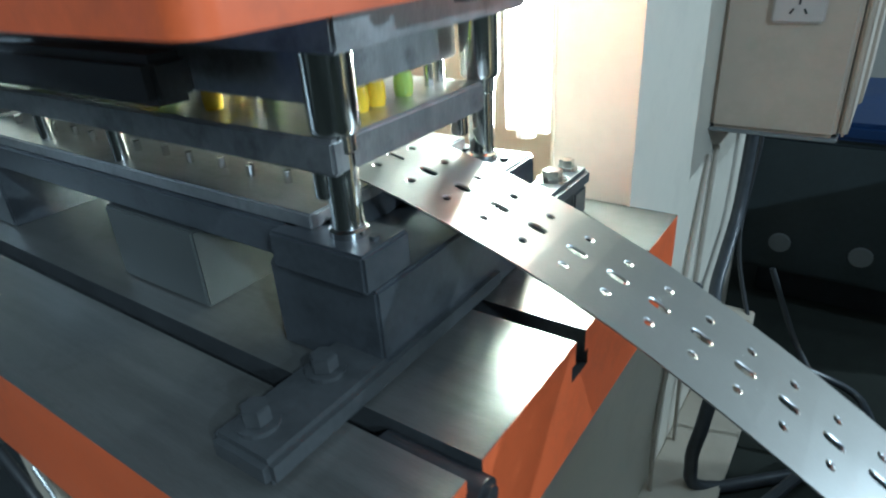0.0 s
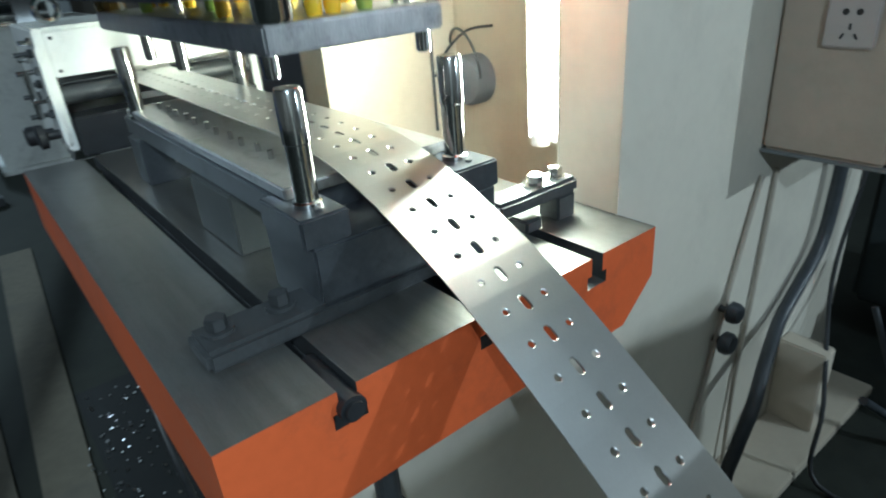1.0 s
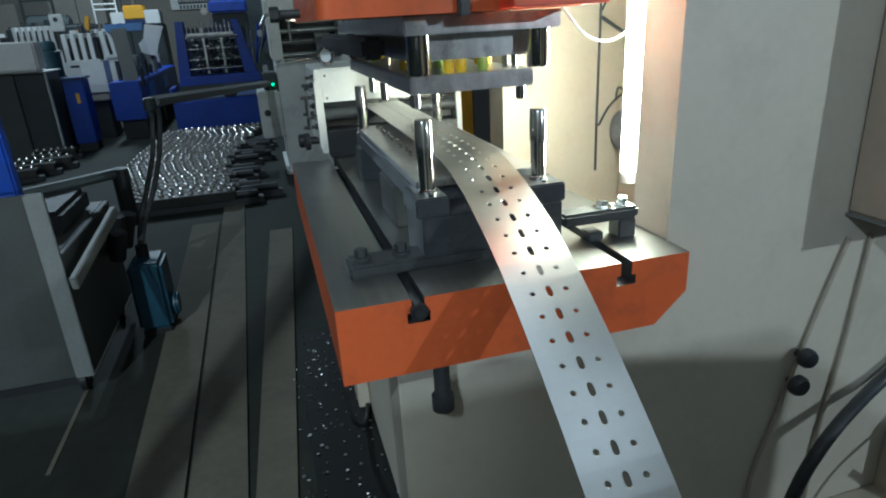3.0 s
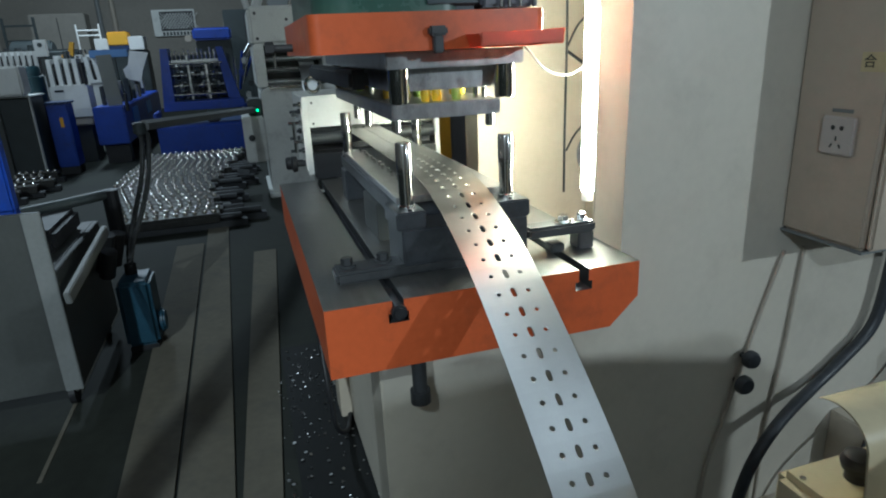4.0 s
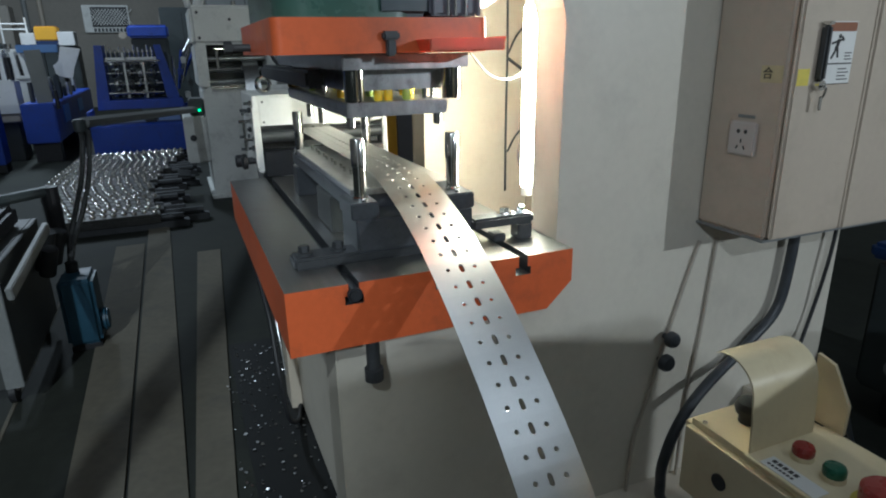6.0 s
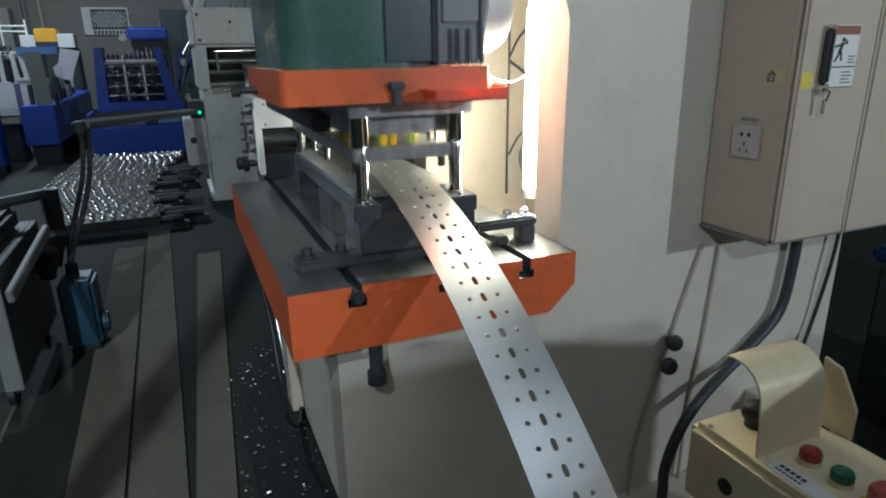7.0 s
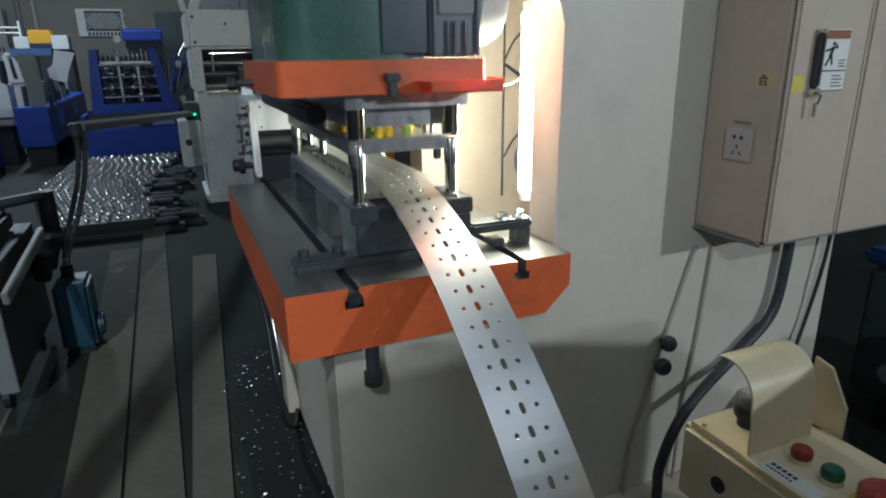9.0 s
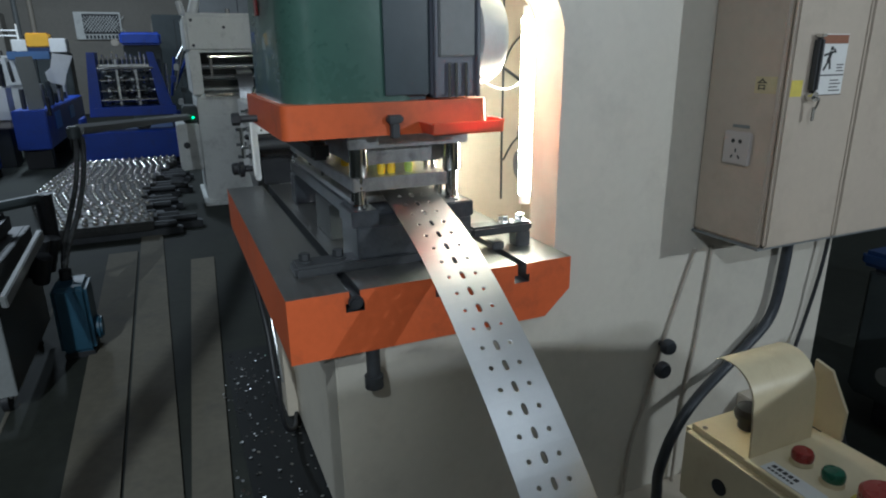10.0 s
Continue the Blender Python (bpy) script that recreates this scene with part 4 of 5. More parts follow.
for i in range(6):
    part("brace", cyl((0.30 - 0.12 * (i % 3), 0.40 + 0.045 * i, 0.70 + 0.09 * i), (0.05, -0.10 + 0.12 * i, 0.8), 0.018, 0.55, 12), ("blue", "chrome")[i % 2], rf, smooth=True)
for i in range(5):
    part("side_fitting", box(0.20, 0.34, 0.50 + 0.06 * (i % 3), 0.57 + 0.06 * (i % 3), 0.60 + 0.16 * i, 0.69 + 0.16 * i, 0.01), ("blue", "steel", "slate")[i % 3], rf)
part("stay", cyl((0.1, 0.60, 1.35), (-0.4, 0.35, 0.55), 0.028, 0.95, 12), "steel", rf, smooth=True)
part("stay", cyl((0.1, 0.68, 1.25), (-0.4, 0.35, 0.55), 0.022, 0.95, 12), "steel", rf, smooth=True)

# long blue machine bed with its tooling
bb = thing("blue_machine_bed", "long blue steel machine bed with tools and sheets on top", "machine bed", (-8.6, -1.68, 0))
part("bed", box(-4.2, 0.0, -0.20, 0.19, 0.27, 0.78, 0.015), "blue", bb)
for lx_ in (-0.25, -2.0, -3.9):
    part("leg", box(lx_ - 0.10, lx_ + 0.10, -0.16, 0.15, 0, 0.27, 0.004), "black", bb)
part("plate", box(-1.20, -0.66, 0.191, 0.197, 0.47, 0.71, 0.002), "paleblue", bb, "light blue plate")
part("plate", box(-2.75, -2.20, 0.191, 0.197, 0.50, 0.70, 0.002), "paleblue", bb, "light blue plate")
part("grey_sheet", box(-0.13, -0.12, 0.02, 0.21, 0.781, 1.45, 0.003, m=pose(0, 0, 0, 3, -2, 0)), "sheet", bb, "bare grey sheet standing upright")
part("bottle", cyl((-0.08, 0.225, 0.70), (0, 0, 1), 0.025, 0.24, 12), "black", bb, smooth=True)
part("white_guard", extrude_x([(0.14, 1.10), (0.34, 1.05), (0.38, 1.20), (0.50, 1.46), (0.25, 1.50), (0.20, 1.30), (0.12, 1.24)], -1.05, -1.02, 0.004), "white", bb)
part("guard_post", box(-1.02, -0.96, 0.10, 0.16, 0.781, 1.12, 0.006), "slate", bb)
part("blue_bar", box(-1.50, -1.38, -0.36, 0.17, 1.42, 1.53, 0.01), "steelblue", bb, "light blue cross bar")
part("bar_post", box(-1.48, -1.40, -0.10, -0.02, 0.781, 1.42, 0.006), "slate", bb)
rng = random.Random(7)
for i in range(34):
    s = rng.uniform(0.04, 0.11)
    x, y = rng.uniform(-3.6, -0.25), rng.uniform(-0.12, 0.14)
    h = rng.uniform(0.08, 0.40)
    if i % 2:
        part("fitting", box(x - s, x + s, y - s / 2, y + s / 2, 0.781, 0.781 + h, 0.01), rng.choice(("slate", "dark", "white", "dark", "midgrey")), bb)
    else:
        part("fitting", cyl((x, y, 0.781), (0, 0, 1), s * 0.45, h, 12), rng.choice(("chrome", "dark", "slate")), bb, smooth=True)


def slotted_machine(x, y, w, d, h, slots, label, lean=0.0):
    """A white machine whose upper front holds a row of dark slots."""
    m = thing("white_machine", label, "machine", (x, y, 0), "machines in the hall")
    part("plinth", box(-d, -0.03, -w / 2 + 0.03, w / 2 - 0.03, 0.0, h * 0.45, 0.01), "dimgrey", m)
    part("body", box(-d, -0.02, -w / 2, w / 2, h * 0.45, h * 0.75, 0.015), "white", m)
    pitch = w / slots
    for i in range(slots):
        y0 = -w / 2 + i * pitch
        part("fin", box(-d * 0.6, 0, y0, y0 + pitch * 0.55, h * 0.75, h, 0.006, m=pose(0, 0, 0, lean, 0, 0) if lean else None), "white", m)
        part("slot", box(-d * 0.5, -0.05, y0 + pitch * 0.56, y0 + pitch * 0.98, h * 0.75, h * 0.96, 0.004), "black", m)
    part("base_rail", box(-0.03, 0.02, -w / 2, w / 2, h * 0.73, h * 0.76, 0.004), "white", m)
    r_ = random.Random(int(x * 31 + y * 17))
    for i in range(5):
        fx, fy, fs = r_.uniform(-d + 0.05, -0.08), r_.uniform(-w * 0.4, w * 0.4), r_.uniform(0.03, 0.07)
        part("top_fitting", cyl((fx, fy, h * 0.98), (0, 0, 1), fs * 0.6, r_.uniform(0.04, 0.14), 12), r_.choice(("chrome", "dark", "slate")), m, smooth=True)
    return m


m = slotted_machine(-9.05, -2.20, 0.42, 0.5, 1.42, 4, "white machine with four dark slots in the hall")
part("front_sheet", box(0.03, 0.036, -0.23, 0.24, 0.64, 1.06, 0.003), "white", m, "plain white front sheet")
part("sheet_slot", box(0.036, 0.040, -0.17, -0.06, 0.99, 1.015, 0.002), "black", m)
part("skirt", box(-0.1, 0.03, -0.23, 0.24, 0.52, 0.63, 0.02), "tancable", m)
slotted_machine(-10.1, -1.98, 0.34, 0.4, 1.45, 3, "white machine with slanted fins among blue machines", 5)
slotted_machine(-11.3, -3.35, 0.62, 0.6, 1.58, 7, "pale machine with a comb-like top far in the hall")
slotted_machine(-12.4, -2.75, 0.7, 0.5, 1.50, 4, "white machine far in the hall")
slotted_machine(-11.6, -4.35, 0.9, 0.6, 1.50, 5, "white machine far in the hall")
wm = thing("white_cabinet", "white machine housing beside a grey cabinet", "machine", (-7.6, -2.50, 0))
part("housing", box(-0.30, 0.0, -0.45, 0.16, 1.041, 1.36, 0.02), "white", wm)
part("leg", box(-0.25, -0.05, -0.40, -0.15, 0.0, 1.04, 0.006), "dimgrey", wm)
part("film_cover", box(-0.20, 0.05, -0.40, 0.15, 1.022, 1.040, 0.006), "steel", wm)
dr = thing("drum_motor", "dark teal drum motor on a machine", "motor", (-8.45, -2.46, 0))
part("drum", lathe((0, 0, 0.92), (0, 0, 1), ((0.15, 0), (0.15, 0.30), (0.12, 0.31), (0.12, 0.40), (0.10, 0.43)), 24), "drum", dr, smooth=True)
part("stand", box(-0.14, 0.14, -0.14, 0.14, 0, 0.919, 0.01), "dimgrey", dr)
wb2 = thing("white_panel_box", "small white box with a round dial far in the hall", "control box", (-11.0, -2.91, 0))
part("housing", box(-0.1, 0.02, -0.09, 0.08, 1.48, 1.74, 0.01), "white", wb2)
part("dial", cyl((0.02, 0.0, 1.66), (1, 0, 0), 0.035, 0.006, 16), "slate", wb2)
part("post", box(-0.08, -0.02, -0.03, 0.03, 0, 1.48, 0.004), "dimgrey", wb2)
yh = thing("yellow_hoist", "yellow slanted arm on a far machine", "lifting arm", (-11.0, -2.5, 0))
part("arm", extrude_x([(-0.14, 1.45), (0.03, 1.45), (0.08, 1.68), (0.02, 1.69), (-0.03, 1.52), (-0.14, 1.49)], -0.06, 0.02, 0.006), "yelpaint", yh)
part("post", box(-0.05, 0.02, -0.06, 0.0, 0, 1.45, 0.004), "dimgrey", yh)
ym = thing("yellow_machine", "white machine with a yellow head far in the hall", "machine", (-13.8, -2.12, 0))
part("body", box(-0.5, 0.2, -0.46, 0.44, 0, 1.56, 0.02), "slate", ym)
part("side_box", box(-0.2, 0.3, -0.46, -0.22, 1.561, 1.80, 0.012), "white", ym)
part("side_box", box(-0.2, 0.3, 0.16, 0.44, 1.561, 1.82, 0.012), "white", ym)
part("head", box(-0.25, 0.25, -0.22, 0.15, 1.66, 1.92, 0.02), "yelpaint", ym, "yellow head")
part("blue_tray", box(-0.2, 0.26, -0.215, 0.155, 1.561, 1.655, 0.01), "navy", ym)
bn = thing("blue_bin", "blue steel bin with a yellow sticker", "bin", (-8.2, -2.14, 0))
part("body", box(-0.16, 0.16, -0.13, 0.10, 0.10, 0.88, 0.012), "blue", bn)
part("lid", box(-0.18, 0.18, -0.15, 0.13, 0.882, 0.91, 0.012), "navy", bn)
part("sticker", box(0.161, 0.163, -0.01, 0.03, 0.60, 0.72, 0), "yelpaint", bn, "yellow sticker")
for lx_ in (-0.12, 0.10):
    part("leg", box(lx_ - 0.03, lx_ + 0.03, -0.12, 0.09, 0, 0.10, 0), "black", bn)
gp = thing("grey_cabinet", "dark grey-green steel cabinet with a pale edge", "cabinet", (-8.0, -2.58, 0))
part("body", box(-0.3, 0.3, -0.22, 0.24, 0, 1.0, 0.01), "slate", gp)
part("edge_strip", box(0.25, 0.312, 0.242, 0.256, 0, 1.0, 0.004), "grey", gp)
part("tray_top", box(-0.32, 0.32, -0.25, 0.27, 1.002, 1.02, 0.006), "grey", gp)
# far end of the hall
fv = thing("mesh_vent", "pale wall vent with a dark diamond mesh", "vent", (FX0 + 0.05, -1.45, 2.32))
part("frame", box(-0.04, 0.02, -0.56, 0.56, -0.36, 0.34, 0.01), "grey", fv)
part("opening", box(0.02, 0.03, -0.36, 0.52, -0.22, 0.29, 0), "black", fv)
for i in range(-4, 7):
    for s in (-1, 1):
        part("mesh_bar", box(-0.004, 0.004, -0.008, 0.008, -0.27, 0.27, 0, m=Matrix.Translation((0.037, i * 0.078, 0.035)) @ pose(0, 0, 0, 40 * s, 0, 0)), "grey", fv)
for i in range(9):
    part("lower_slat", box(0.021, 0.03, -0.34 + i * 0.09, -0.28 + i * 0.09, -0.34, -0.25, 0.003), "slate", fv)
bl = thing("blue_cover", "blue covered machine far in the hall", "machine", (-13.4, -0.33, 0))
part("cover", box(-0.4, 0.4, -0.38, 0.36, 1.68, 1.92, 0.04, seg=3), "blue", bl)
part("stand", box(-0.3, 0.3, -0.34, 0.34, 0, 1.679, 0.02), "slate", bl)
part("round_end", cyl((0.38, -0.46, 1.72), (1, 0, 0), 0.07, 0.06, 16, bevel=0.01), "tancable", bl, smooth=True)
for px, py, pw, ph, mn in ((-17.2, -3.9, 1.2, 2.5, "wall"), (-17.5, 0.5, 1.3, 2.3, "wall"), (-16.5, 1.9, 1.8, 3.0, "midgrey"), (-17.2, -6.2, 2.0, 2.2, "wall"), (-15.0, 0.35, 0.9, 2.35, "slate")):
    c = thing("far_locker", "dull grey-brown cabinet against the far wall", "cabinet", (px, py, 0), "far cabinets")
    part("body", box(-0.3, 0.3, -pw / 2, pw / 2, 0, ph, 0.02), mn, c)
    part("seam", box(0.30, 0.304, -0.01, 0.01, 0.1, ph - 0.1, 0), "black", c)
    part("handle", box(0.30, 0.33, 0.06, 0.08, ph * 0.45, ph * 0.55, 0.004), "dark", c)
for py in (-2.95, -3.3):
    pp = thing("wall_pipe", "brown vertical pipe on the far wall", "pipe", (FX0 + 0.12, py, 0), "wall pipes")
    part("pipe", cyl((0, 0, 0), (0, 0, 1), 0.06, 5.5, 14), "tancable" if py > -3 else "midgrey", pp, smooth=True)
    part("clip", box(-0.12, 0.07, -0.07, 0.07, 2.0, 2.06, 0.006), "midgrey", pp)
ld = thing("step_ladder", "dark metal shelf ladder standing far in the hall", "ladder", (-15.5, -4.35, 0))
for yy in (-0.30, 0.30):
    part("rail", box(-0.03, 0.03, yy - 0.025, yy + 0.025, 0, 2.35, 0.004), "slate", ld)
for k in range(7):
    part("rung", box(-0.03, 0.03, -0.275, 0.275, 0.30 + k * 0.31, 0.34 + k * 0.31, 0.004), "slate", ld)
rk = thing("white_rack", "thin white tube rack standing far in the hall", "rack", (-14.0, -2.74, 0))
for yy in (-0.21, 0.21):
    part("post", cyl((0, yy, 0), (0, 0, 1), 0.018, 2.1, 10), "white", rk)
for zz in (1.98, 1.88):
    part("rail", cyl((0, -0.21, zz), (0, 1, 0), 0.016, 0.42, 10), "white", rk)
dk = thing("dark_machine_row", "row of dark machine tops in the shade of the hall", "machine", (-13.0, -3.6, 0))
part("body", box(-0.6, 0.3, -0.6, 0.75, 0, 1.62, 0.05, seg=3), "slate", dk)
part("hood", cyl((-0.1, -0.3, 1.55), (0, 1, 0), 0.24, 0.7, 20, bevel=0.03), "slate", dk, smooth=True)

# flat bar arm with a metal-sleeved hose, and the small blue unit below it
bo = thing("pipe_boom", "grey flat bar arm with a bright metal-sleeved hose", "pipe", (-4.2, -0.2, 0.9))
bm = bmesh.new()
va, vb = Vector((-3.0, -0.50, 1.005)), Vector((-5.36, 0.15, 0.865))
d = (vb - va).normalized()
box(0, (vb - va).length, -0.03, 0.03, -0.022, 0.022, 0.008, bm, m=Matrix.Translation(va) @ Vector((1, 0, 0)).rotation_difference(d).to_matrix().to_4x4())
part("bar", bm, "midgrey", bo).matrix_basis = rel(bo, Matrix())
part("elbow", cyl((-3.0, -0.52, 0.955), (0, 0, 1), 0.035, 0.07, 16, bevel=0.008), "slate", bo, smooth=True).matrix_basis = rel(bo, Matrix())
for oy in (0.0, 0.034):
    part("hose", tube(((-3.0, -0.52 + oy, 0.96), (-2.94, -0.515 + oy, 0.90), (-2.80, -0.53 + oy, 0.74), (-2.60, -0.56 + oy, 0.60), (-2.42, -0.585 + oy * 0.5, 0.48), (-2.30, -0.585, 0.38)), 0.013, 12), "sleeve", bo, smooth=True).matrix_basis = rel(bo, Matrix())
bu = thing("blue_unit", "small blue pump unit standing on the floor", "pump unit", (-2.25, -0.56, 0))
part("housing", box(-0.11, 0.11, -0.075, 0.075, 0.03, 0.36, 0.018, seg=3), "teal", bu, smooth=True)
part("skirt", box(-0.10, 0.10, -0.065, 0.065, 0.0, 0.03, 0.004), "black", bu)
part("drum", cyl((0.02, 0.076, 0.12), (0, 1, 0), 0.06, 0.03, 22, bevel=0.01), "teal", bu, smooth=True)
part("neck", cyl((-0.05, -0.02, 0.36), (0, 0, 1), 0.028, 0.05, 16), "black", bu)

# grey trolley stand with a blue frame
ts = thing("machine_trolley", "grey steel trolley stand with castors and a blue frame", "trolley", (-2.05, -1.05, 0))
part("side_panel", box(0.36, 0.385, -0.42, 0.33, 0.10, 0.84, 0.004), "dimgrey", ts)
part("front_panel", box(-0.45, 0.36, 0.31, 0.33, 0.10, 0.60, 0.003), "dimgrey", ts)
part("back_panel", box(-0.45, 0.36, -0.42, -0.40, 0.10, 0.60, 0.003), "dimgrey", ts)
part("deck", box(-0.45, 0.355, -0.40, 0.31, 0.58, 0.60, 0.003), "dimgrey", ts)
part("rail", box(-0.36, 0.20, -0.012, 0.012, -0.025, 0.025, 0.004, m=Matrix.Translation((0.28, 0.40, 0.56)) @ pose(0, 0, 0, 0, 12, -6)), "midgrey", ts)
part("push_bar", tube(((-0.02, -0.25, 0.72), (-0.25, 0.10, 0.72), (-0.50, 0.40, 0.72)), 0.026), "slate", ts, smooth=True)
part("bar_post", cyl((-0.50, 0.40, 0.45), (0, 0, 1), 0.04, 0.29, 14), "black", ts)
part("clutter", box(-0.35, 0.1, -0.1, 0.28, 0.60, 0.70, 0.02), "black", ts)
for k in range(4):
    part("tool_body", cyl((-0.40 + 0.09 * k, 0.36 + 0.03 * (k % 2), 0.40), (0.1 * k, 0.3, 1), 0.035, 0.14 + 0.03 * (k % 3), 12), "black", ts, smooth=True)
for cx, cy in ((0.30, 0.27), (0.30, -0.35), (-0.40, 0.27), (-0.40, -0.35)):
    w_ = part("castor", cyl((cx, cy - 0.012, 0.05), (0, 1, 0), 0.05, 0.024, 18), "black", ts, smooth=True)
    o = part("fork", box(cx - 0.012, cx + 0.012, cy - 0.02, cy + 0.02, 0.05, 0.102, 0.003), "grey", w_)
bm = box(0.30, 0.36, 0.15, 0.25, 0.84, 1.30, 0.008)
box(0.30, 0.36, -0.40, 0.25, 0.78, 0.86, 0.008, bm)
part("edge_strip", box(0.386, 0.396, 0.27, 0.335, 0.10, 0.84, 0.003), "midgrey", ts)
part("blue_frame", bm, "blue", ts, "blue painted steel frame")

# thin yellow floor line seen between the machines
tagged(part("floor_line", box(-3.4, -1.2, -0.790, -0.775, 0.0005, 0.003, 0), "plate"), "thin pale line on the floor", "floor line", kind="structure")

# yellow and grey posts behind the far cheek
yp = thing("yellow_guard_post", "yellow safety post behind the press", "post", (-2.3, 1.03, 0))
part("post", box(-0.04, 0.04, -0.06, 0.07, 0, 1.12, 0.006), "yelpaint", yp)
gpst = thing("grey_stand", "dark blue-grey machine stand behind the press", "stand", (-2.6, 1.32, 0))
part("body", box(-0.15, 0.15, -0.16, 0.16, 0, 1.35, 0.01), "gib", gpst)
cw = thing("cream_cabinet", "cream cabinet behind the press", "cabinet", (-3.2, 2.3, 0))
part("body", box(-0.25, 0.25, -0.6, 0.6, 0, 2.0, 0.01), "cream", cw)

# low grey cabinet unseen to the side, added to shade the press foot
cr = thing("low_shade_cabinet", "unseen low grey steel cabinet askew beside the control stand, added as a shade", "tool cabinet", (0.83, 1.46, 0))
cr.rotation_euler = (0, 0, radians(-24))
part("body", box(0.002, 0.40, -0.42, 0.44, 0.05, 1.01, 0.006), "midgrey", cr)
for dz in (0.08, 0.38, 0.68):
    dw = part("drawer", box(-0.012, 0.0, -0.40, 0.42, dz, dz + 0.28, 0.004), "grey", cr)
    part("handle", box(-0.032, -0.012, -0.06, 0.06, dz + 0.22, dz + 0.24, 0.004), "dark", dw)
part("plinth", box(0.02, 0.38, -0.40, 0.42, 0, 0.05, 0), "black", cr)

# tall cabinet across the aisle, unseen and added to shade the lower cheek
wbn = thing("tall_shade_cabinet", "unseen tall grey steel locker across the aisle, added to shade the press", "cabinet", (2.35, -0.69, 0))
part("body", box(-0.22, 0.22, -0.33, 0.33, 0.06, 2.01, 0.008), "midgrey", wbn)
dw = part("door", box(-0.236, -0.222, -0.32, 0.32, 0.09, 1.98, 0.004), "grey", wbn)
part("handle", box(-0.262, -0.236, 0.21, 0.226, 0.90, 1.04, 0.004), "dark", dw)
part("plinth", box(-0.19, 0.20, -0.30, 0.30, 0, 0.06, 0), "black", wbn)

# hall lamps: housings of the unseen lamps added to light the place
# unseen steel column beside the aisle, added to cast the floor's shadow band
hc = thing("shadow_column", "unseen grey steel column beside the aisle, added to cast a floor shadow", "column", (1.9, -1.52, 0))
part("shaft", box(-0.04, 0.04, -0.04, 0.04, 0.02, FH, 0.006), "midgrey", hc)
part("base_plate", box(-0.14, 0.14, -0.14, 0.14, 0, 0.02, 0.003), "midgrey", hc)
for lx, ly, lz, power in HALL_FILLS:
    hl = thing("hall_fill_lamp", "unseen long white hall lamp, added to light the hall", "ceiling lamp", (lx, ly, lz + 0.03), "ceiling lamps")
    part("housing", box(-1.25, 1.25, -0.28, 0.28, 0.0, 0.12, 0.01), "white", hl)
    part("rod", cyl((0, 0, 0.12), (0, 0, 1), 0.012, FH - lz - 0.15, 10), "midgrey", hl)
sl = thing("fill_spot_lamp", "small round spotlight, unseen, added to light the floor plates", "spotlight", (SPOT[0], SPOT[1], SPOT[2]))
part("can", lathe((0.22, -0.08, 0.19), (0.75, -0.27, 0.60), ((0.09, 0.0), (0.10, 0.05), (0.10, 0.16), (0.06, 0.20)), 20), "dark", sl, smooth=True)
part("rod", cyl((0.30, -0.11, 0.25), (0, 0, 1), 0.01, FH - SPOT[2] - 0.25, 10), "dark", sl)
for fx, fy, fz in (FLOOD, FLOOD_B):
    fl = thing("flood_lamp", "work floodlight on a stand away from the press", "floodlight", (fx, fy, 0), "floodlights")
    part("stand", cyl((0.24, 0.0, 0), (0, 0, 1), 0.025, fz, 12), "dark", fl)
    part("housing", box(0.16, 0.26, -0.18, 0.18, fz - 0.13, fz + 0.15, 0.01), "dark", fl)

# ---- the punched strip ----
PITCH, HALF, THICK = 0.045, 0.0685, 0.0016
SY = 0.50
X_IN, Z_IN, X_BEND = -1.50, 1.066, -0.62


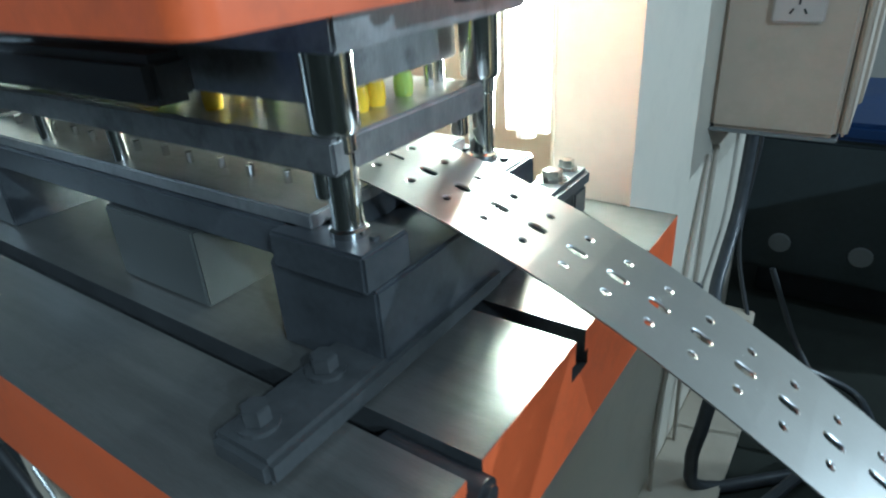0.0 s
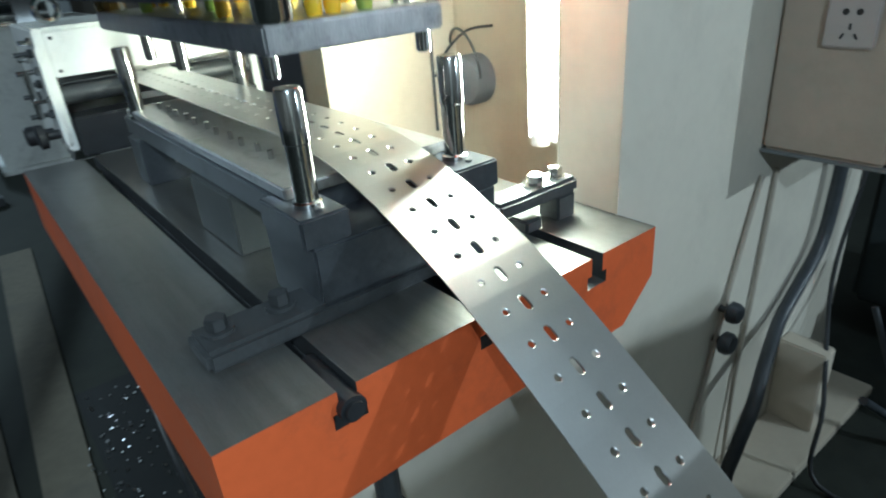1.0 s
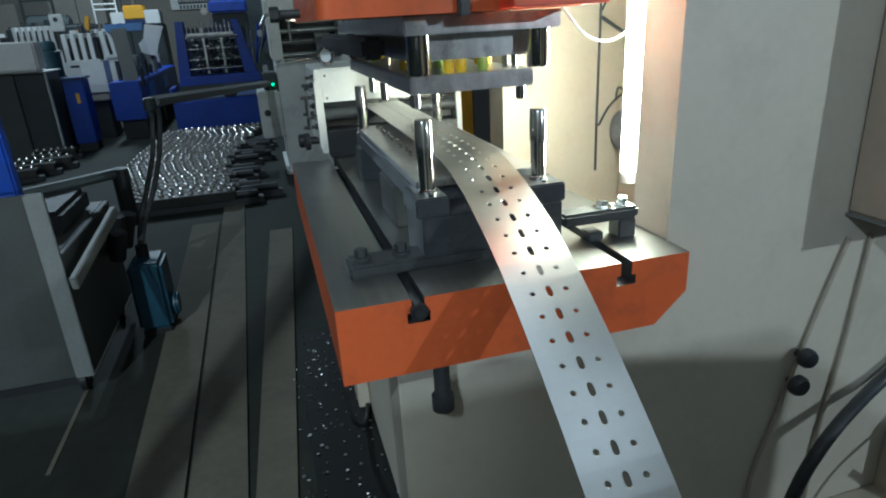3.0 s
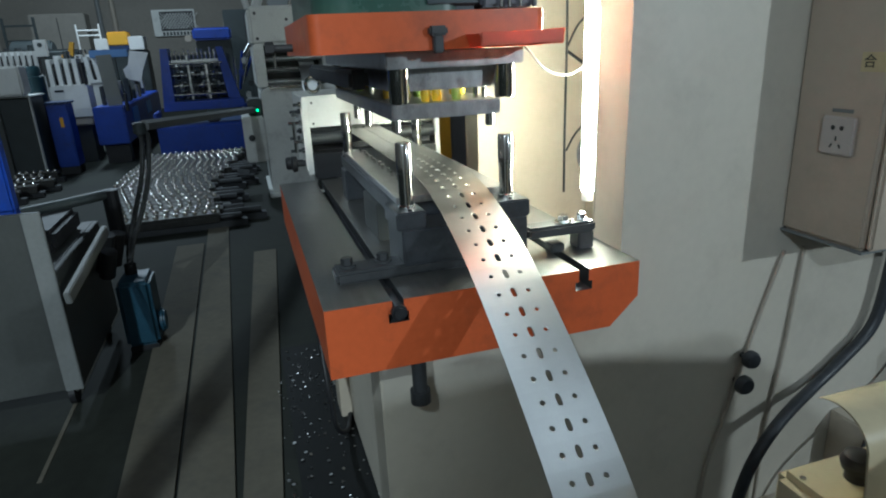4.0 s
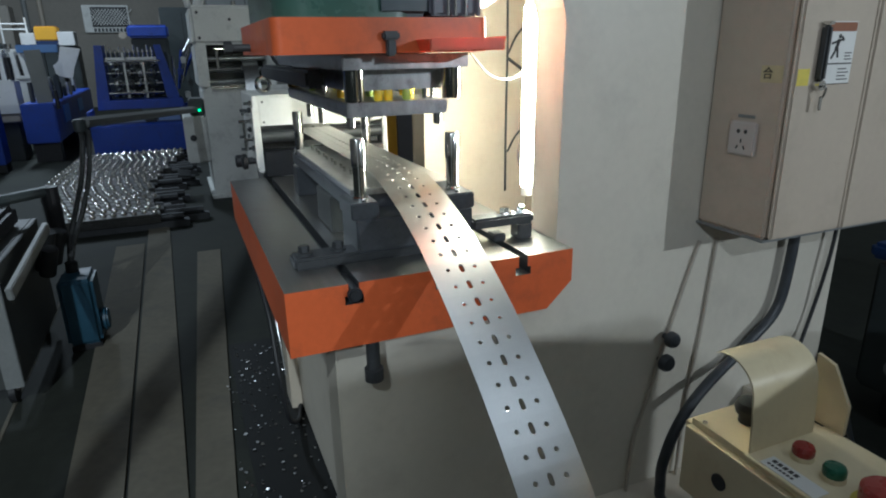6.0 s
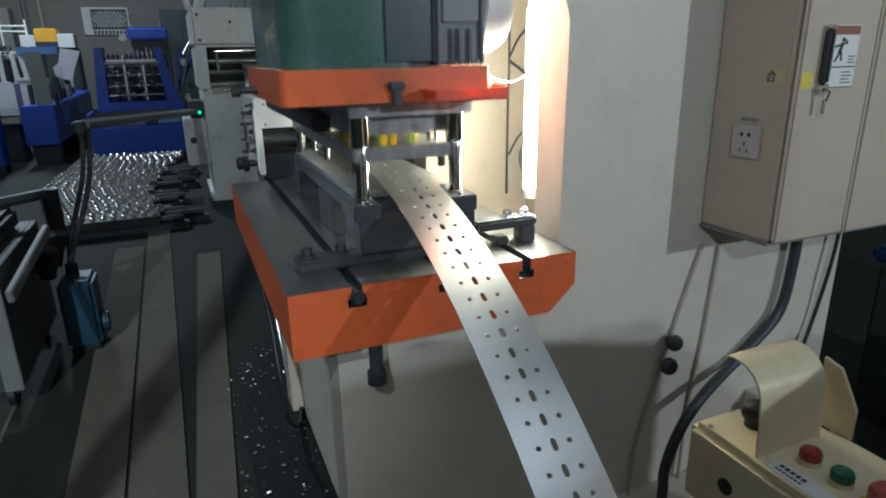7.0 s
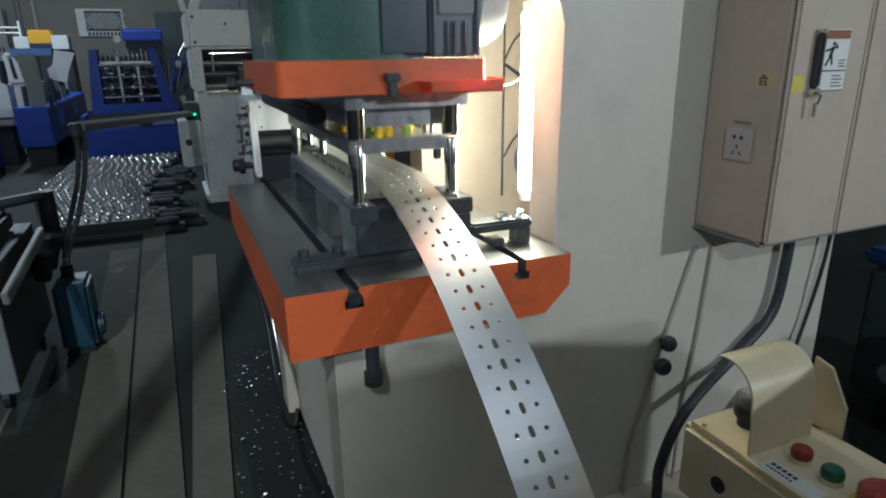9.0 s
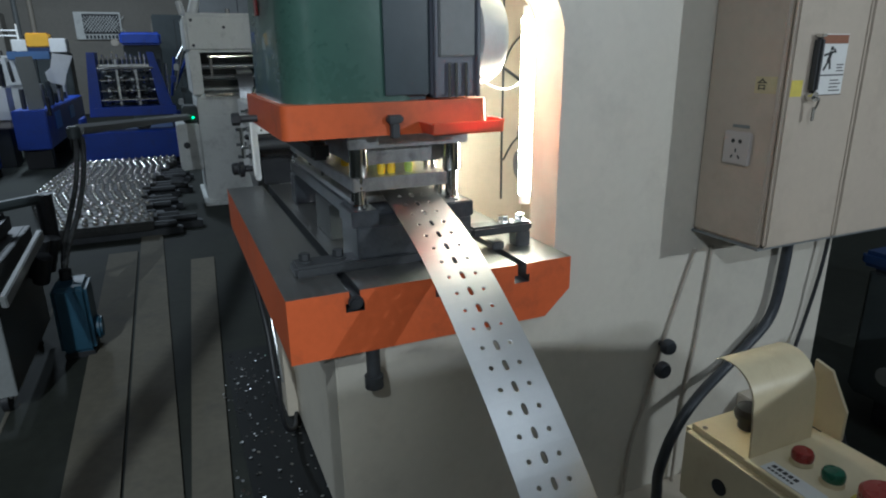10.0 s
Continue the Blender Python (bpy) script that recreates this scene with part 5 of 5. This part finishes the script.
def strip_tile():
    bm = bmesh.new()
    L = PITCH / 2 + 0.0006
    cells = ((-HALF, -0.0155, -0.0305, 0.0035, 0.0038), (-0.0155, 0.0155, 0.0, 0.0105, 0.0042), (0.0155, HALF, 0.0305, 0.0035, 0.0038))
    for z, flip in ((0.0, False), (-THICK, True)):
        for y0, y1, cy, lx, ry in cells:
            angs = sorted(set([i * math.tau / 18 for i in range(18)] + [math.atan2(y - cy, x) % math.tau for x in (-L, L) for y in (y0, y1)]))
            inner, outer, mid = [], [], []
            for a in angs:
                c, s = math.cos(a), math.sin(a)
                k = min((L / abs(c)) if abs(c) > 1e-6 else 9, ((y1 - cy) / s) if s > 1e-6 else 9, ((y0 - cy) / s) if s < -1e-6 else 9)
                outer.append(bm.verts.new((c * k, cy + s * k, z)))
                if lx > 0.006:   # long slot
                    px = c * lx
                    fl = lx - ry
                    if abs(c) < 1e-6 or abs(s / c) * fl > ry:
                        h = (c / abs(s) * ry if abs(s) > 1e-6 else 0, math.copysign(ry, s))
                    else:
                        sx = math.copysign(fl, c)
                        bq = c * sx
                        r = bq + math.sqrt(max(0, bq * bq - (fl * fl - ry * ry)))
                        h = (c * r, s * r)
                else:
                    h = (c * ry, s * ry)
                if z == 0:   # slightly sunk rim round each hole
                    k = 1 + 0.0014 / math.hypot(*h)
                    mid.append(bm.verts.new((h[0] * k, cy + h[1] * k, 0)))
                inner.append((bm.verts.new((h[0], cy + h[1], z - (0.0011 if z == 0 else 0))), bm.verts.new((h[0], cy + h[1], z - THICK - 0.0012)) if z == 0 else None))
            n = len(angs)
            for i in range(n):
                j = (i + 1) % n
                if z == 0:
                    bm.faces.new((outer[i], outer[j], mid[j], mid[i]))
                    bm.faces.new((mid[i], mid[j], inner[j][0], inner[i][0]))
                else:
                    bm.faces.new((outer[i], outer[j], inner[j][0], inner[i][0]))
                if z == 0:
                    bm.faces.new((inner[i][0], inner[j][0], inner[j][1], inner[i][1]))
    for s in (-1, 1):
        bm.faces.new([bm.verts.new(c) for c in ((-L, s * HALF, 0), (L, s * HALF, 0), (L, s * HALF, -THICK), (-L, s * HALF, -THICK))])
    return bm


BEND_S = (0.0, 0.12, 0.2, 0.32, 0.42, 0.54, 0.67, 0.82, 0.97, 1.12, 1.42, 1.72, 2.5)
BEND_REST = (0, 4, 12, 18, 22, 29, 33, 37, 42, 47, 58, 66, 70)
BEND_HIGH = (0, 3, 10, 13, 14, 15, 17, 23, 25, 28, 36, 44, 52)
BEND_LOW = (0, 5, 15, 25, 30, 36, 37, 39, 45, 50, 62, 70, 74)


def strip_pose(s, swing):
    """Place and slope of the strip at s metres past the die, for a swing from -1 (low) to 1 (high)."""
    if s <= 0:
        return X_BEND + s, Z_IN, 0.0
    x, z, d = X_BEND, Z_IN, 0.01
    q = 0.0
    other = BEND_HIGH if swing > 0 else BEND_LOW
    while True:
        st = min(d, s - q)
        mid = q + st / 2
        a = np.interp(mid, BEND_S, BEND_REST)
        a = radians(float(a + (np.interp(mid, BEND_S, other) - a) * abs(swing)))
        x, z, q = x + st * math.cos(a), z - st * math.sin(a), q + st
        if q >= s - 1e-9:
            return x, z, a


SWING_T = (0.0, 0.1, 0.2, 0.3, 0.4, 0.5, 0.6, 0.8, 1.0, 1.2, 1.3, 1.4, 1.5, 1.6, 1.7, 1.8, 1.9, 2.0, 2.3, 4.6, 5.3, 6.8, 7.0, 7.1, 7.2, 7.3, 7.4, 7.5, 7.6, 7.7, 7.8, 7.9, 8.0, 8.1, 8.2, 8.3, 8.5, 8.6, 8.7, 8.8, 8.9, 9.0, 9.2, 9.3, 9.4, 9.5, 9.6, 9.7, 9.8, 9.9, 10.0)
SWING_V = (0.1, 0.4, 0.6, 0.6, 0.4, 0.2, 0.0, -0.25, -0.45, -0.5, -0.5, -0.3, 0.1, 0.6, 1.0, 0.3, -0.1, -0.35, -0.42, -0.38, 0.0, 0.0, 0.3, 0.4, 0.65, 0.7, 1.0, 0.5, 0.3, 0.45, 0.4, 0.3, 0.35, 0.25, 0.1, -0.2, -0.15, 0.0, 0.3, 0.45, 0.1, 0.0, -0.1, -0.6, -0.8, -0.9, -0.7, -0.95, -0.8, -0.3, 0.05)
STROKE, PERIOD = 0.152, 1.365
FEED = 4 * PITCH
FEED_STARTS = (0.66, 2.04, 7.78, 9.14)
FEED_TIME, PHASE = 0.36, 0.0
SEGMENTS = 68
S_FIRST = X_IN - 0.9 - X_BEND


def ease(u):
    u = min(1, max(0, u))
    return u * u * (3 - 2 * u)


def feed_at(t):
    return PHASE + sum(FEED * ease((t - a) / FEED_TIME) for a in FEED_STARTS)


def slide_at(t):
    """How far the slide stands below its top."""
    if t < 2.28:
        return STROKE / 2 * (1 + math.cos(math.tau * (t - 0.18) / 1.40))
    if t < 6.60:
        return 0.0
    return STROKE / 2 * (1 - math.cos(math.tau * (t - 6.60) / PERIOD))


strip = thing("metal_strip", "bright galvanised steel strip punched with slots and round holes", "metal strip", (0, SY, 0))
tile = strip_tile()
first = part("strip_segment", tile, "strip", strip)
segments = [first]
for i in range(1, SEGMENTS):
    o = new("strip_segment", first.data)
    o.parent = strip
    segments.append(o)

bm = bmesh.new()
line = []
KNOTS = ((-5.50, 0.675, 1.30), (-5.2, 0.675, 1.285), (-5.07, 0.67, 1.10), (-4.98, 0.66, 0.80), (-4.6, 0.63, 0.45), (-3.8, 0.58, 0.32), (-3.1, 0.53, 0.62), (-2.62, 0.502, 1.03), (-2.36, SY, Z_IN))
for k in range(57):
    u = k / 56 * (len(KNOTS) - 1)
    line.append([float(np.interp(u, range(len(KNOTS)), [p[c] for p in KNOTS])) for c in range(3)])
for _ in range(6):
    line = [line[0]] + [[(a[c] + 2 * b[c] + d[c]) / 4 for c in range(3)] for a, b, d in zip(line, line[1:], line[2:])] + [line[-1]]
rows = [[bm.verts.new((x, y - SY + dy, z + dz)) for dy, dz in ((-HALF, 0), (HALF, 0), (HALF, -THICK), (-HALF, -THICK))] for x, y, z in line]
for a, b in zip(rows, rows[1:]):
    for i in range(4):
        bm.faces.new((a[i], a[(i + 1) % 4], b[(i + 1) % 4], b[i]))
part("unpunched_strip", bm, "strip", strip, "plain strip hanging in a loop behind the feeder", True)


def motions():
    step = [i / 10 for i in range(0, 24)] + [2.5, 3.5, 4.6, 4.9, 5.3, 6.5] + [i / 10 for i in range(66, 101)]
    walk(slide, [(t, pose(-0.72, 0.45, ST + 0.016 - slide_at(t))) for t in step])
    swing = [float(np.interp(t, SWING_T, SWING_V)) for t in step]
    for i, o in enumerate(segments):
        rows = []
        for t, w in zip(step, swing):
            x, z, a = strip_pose(S_FIRST + i * PITCH + feed_at(t), w)
            rows.append((t, pose(x, 0, z, 0, math.degrees(a), 0)))
        walk(o, rows)


motions()
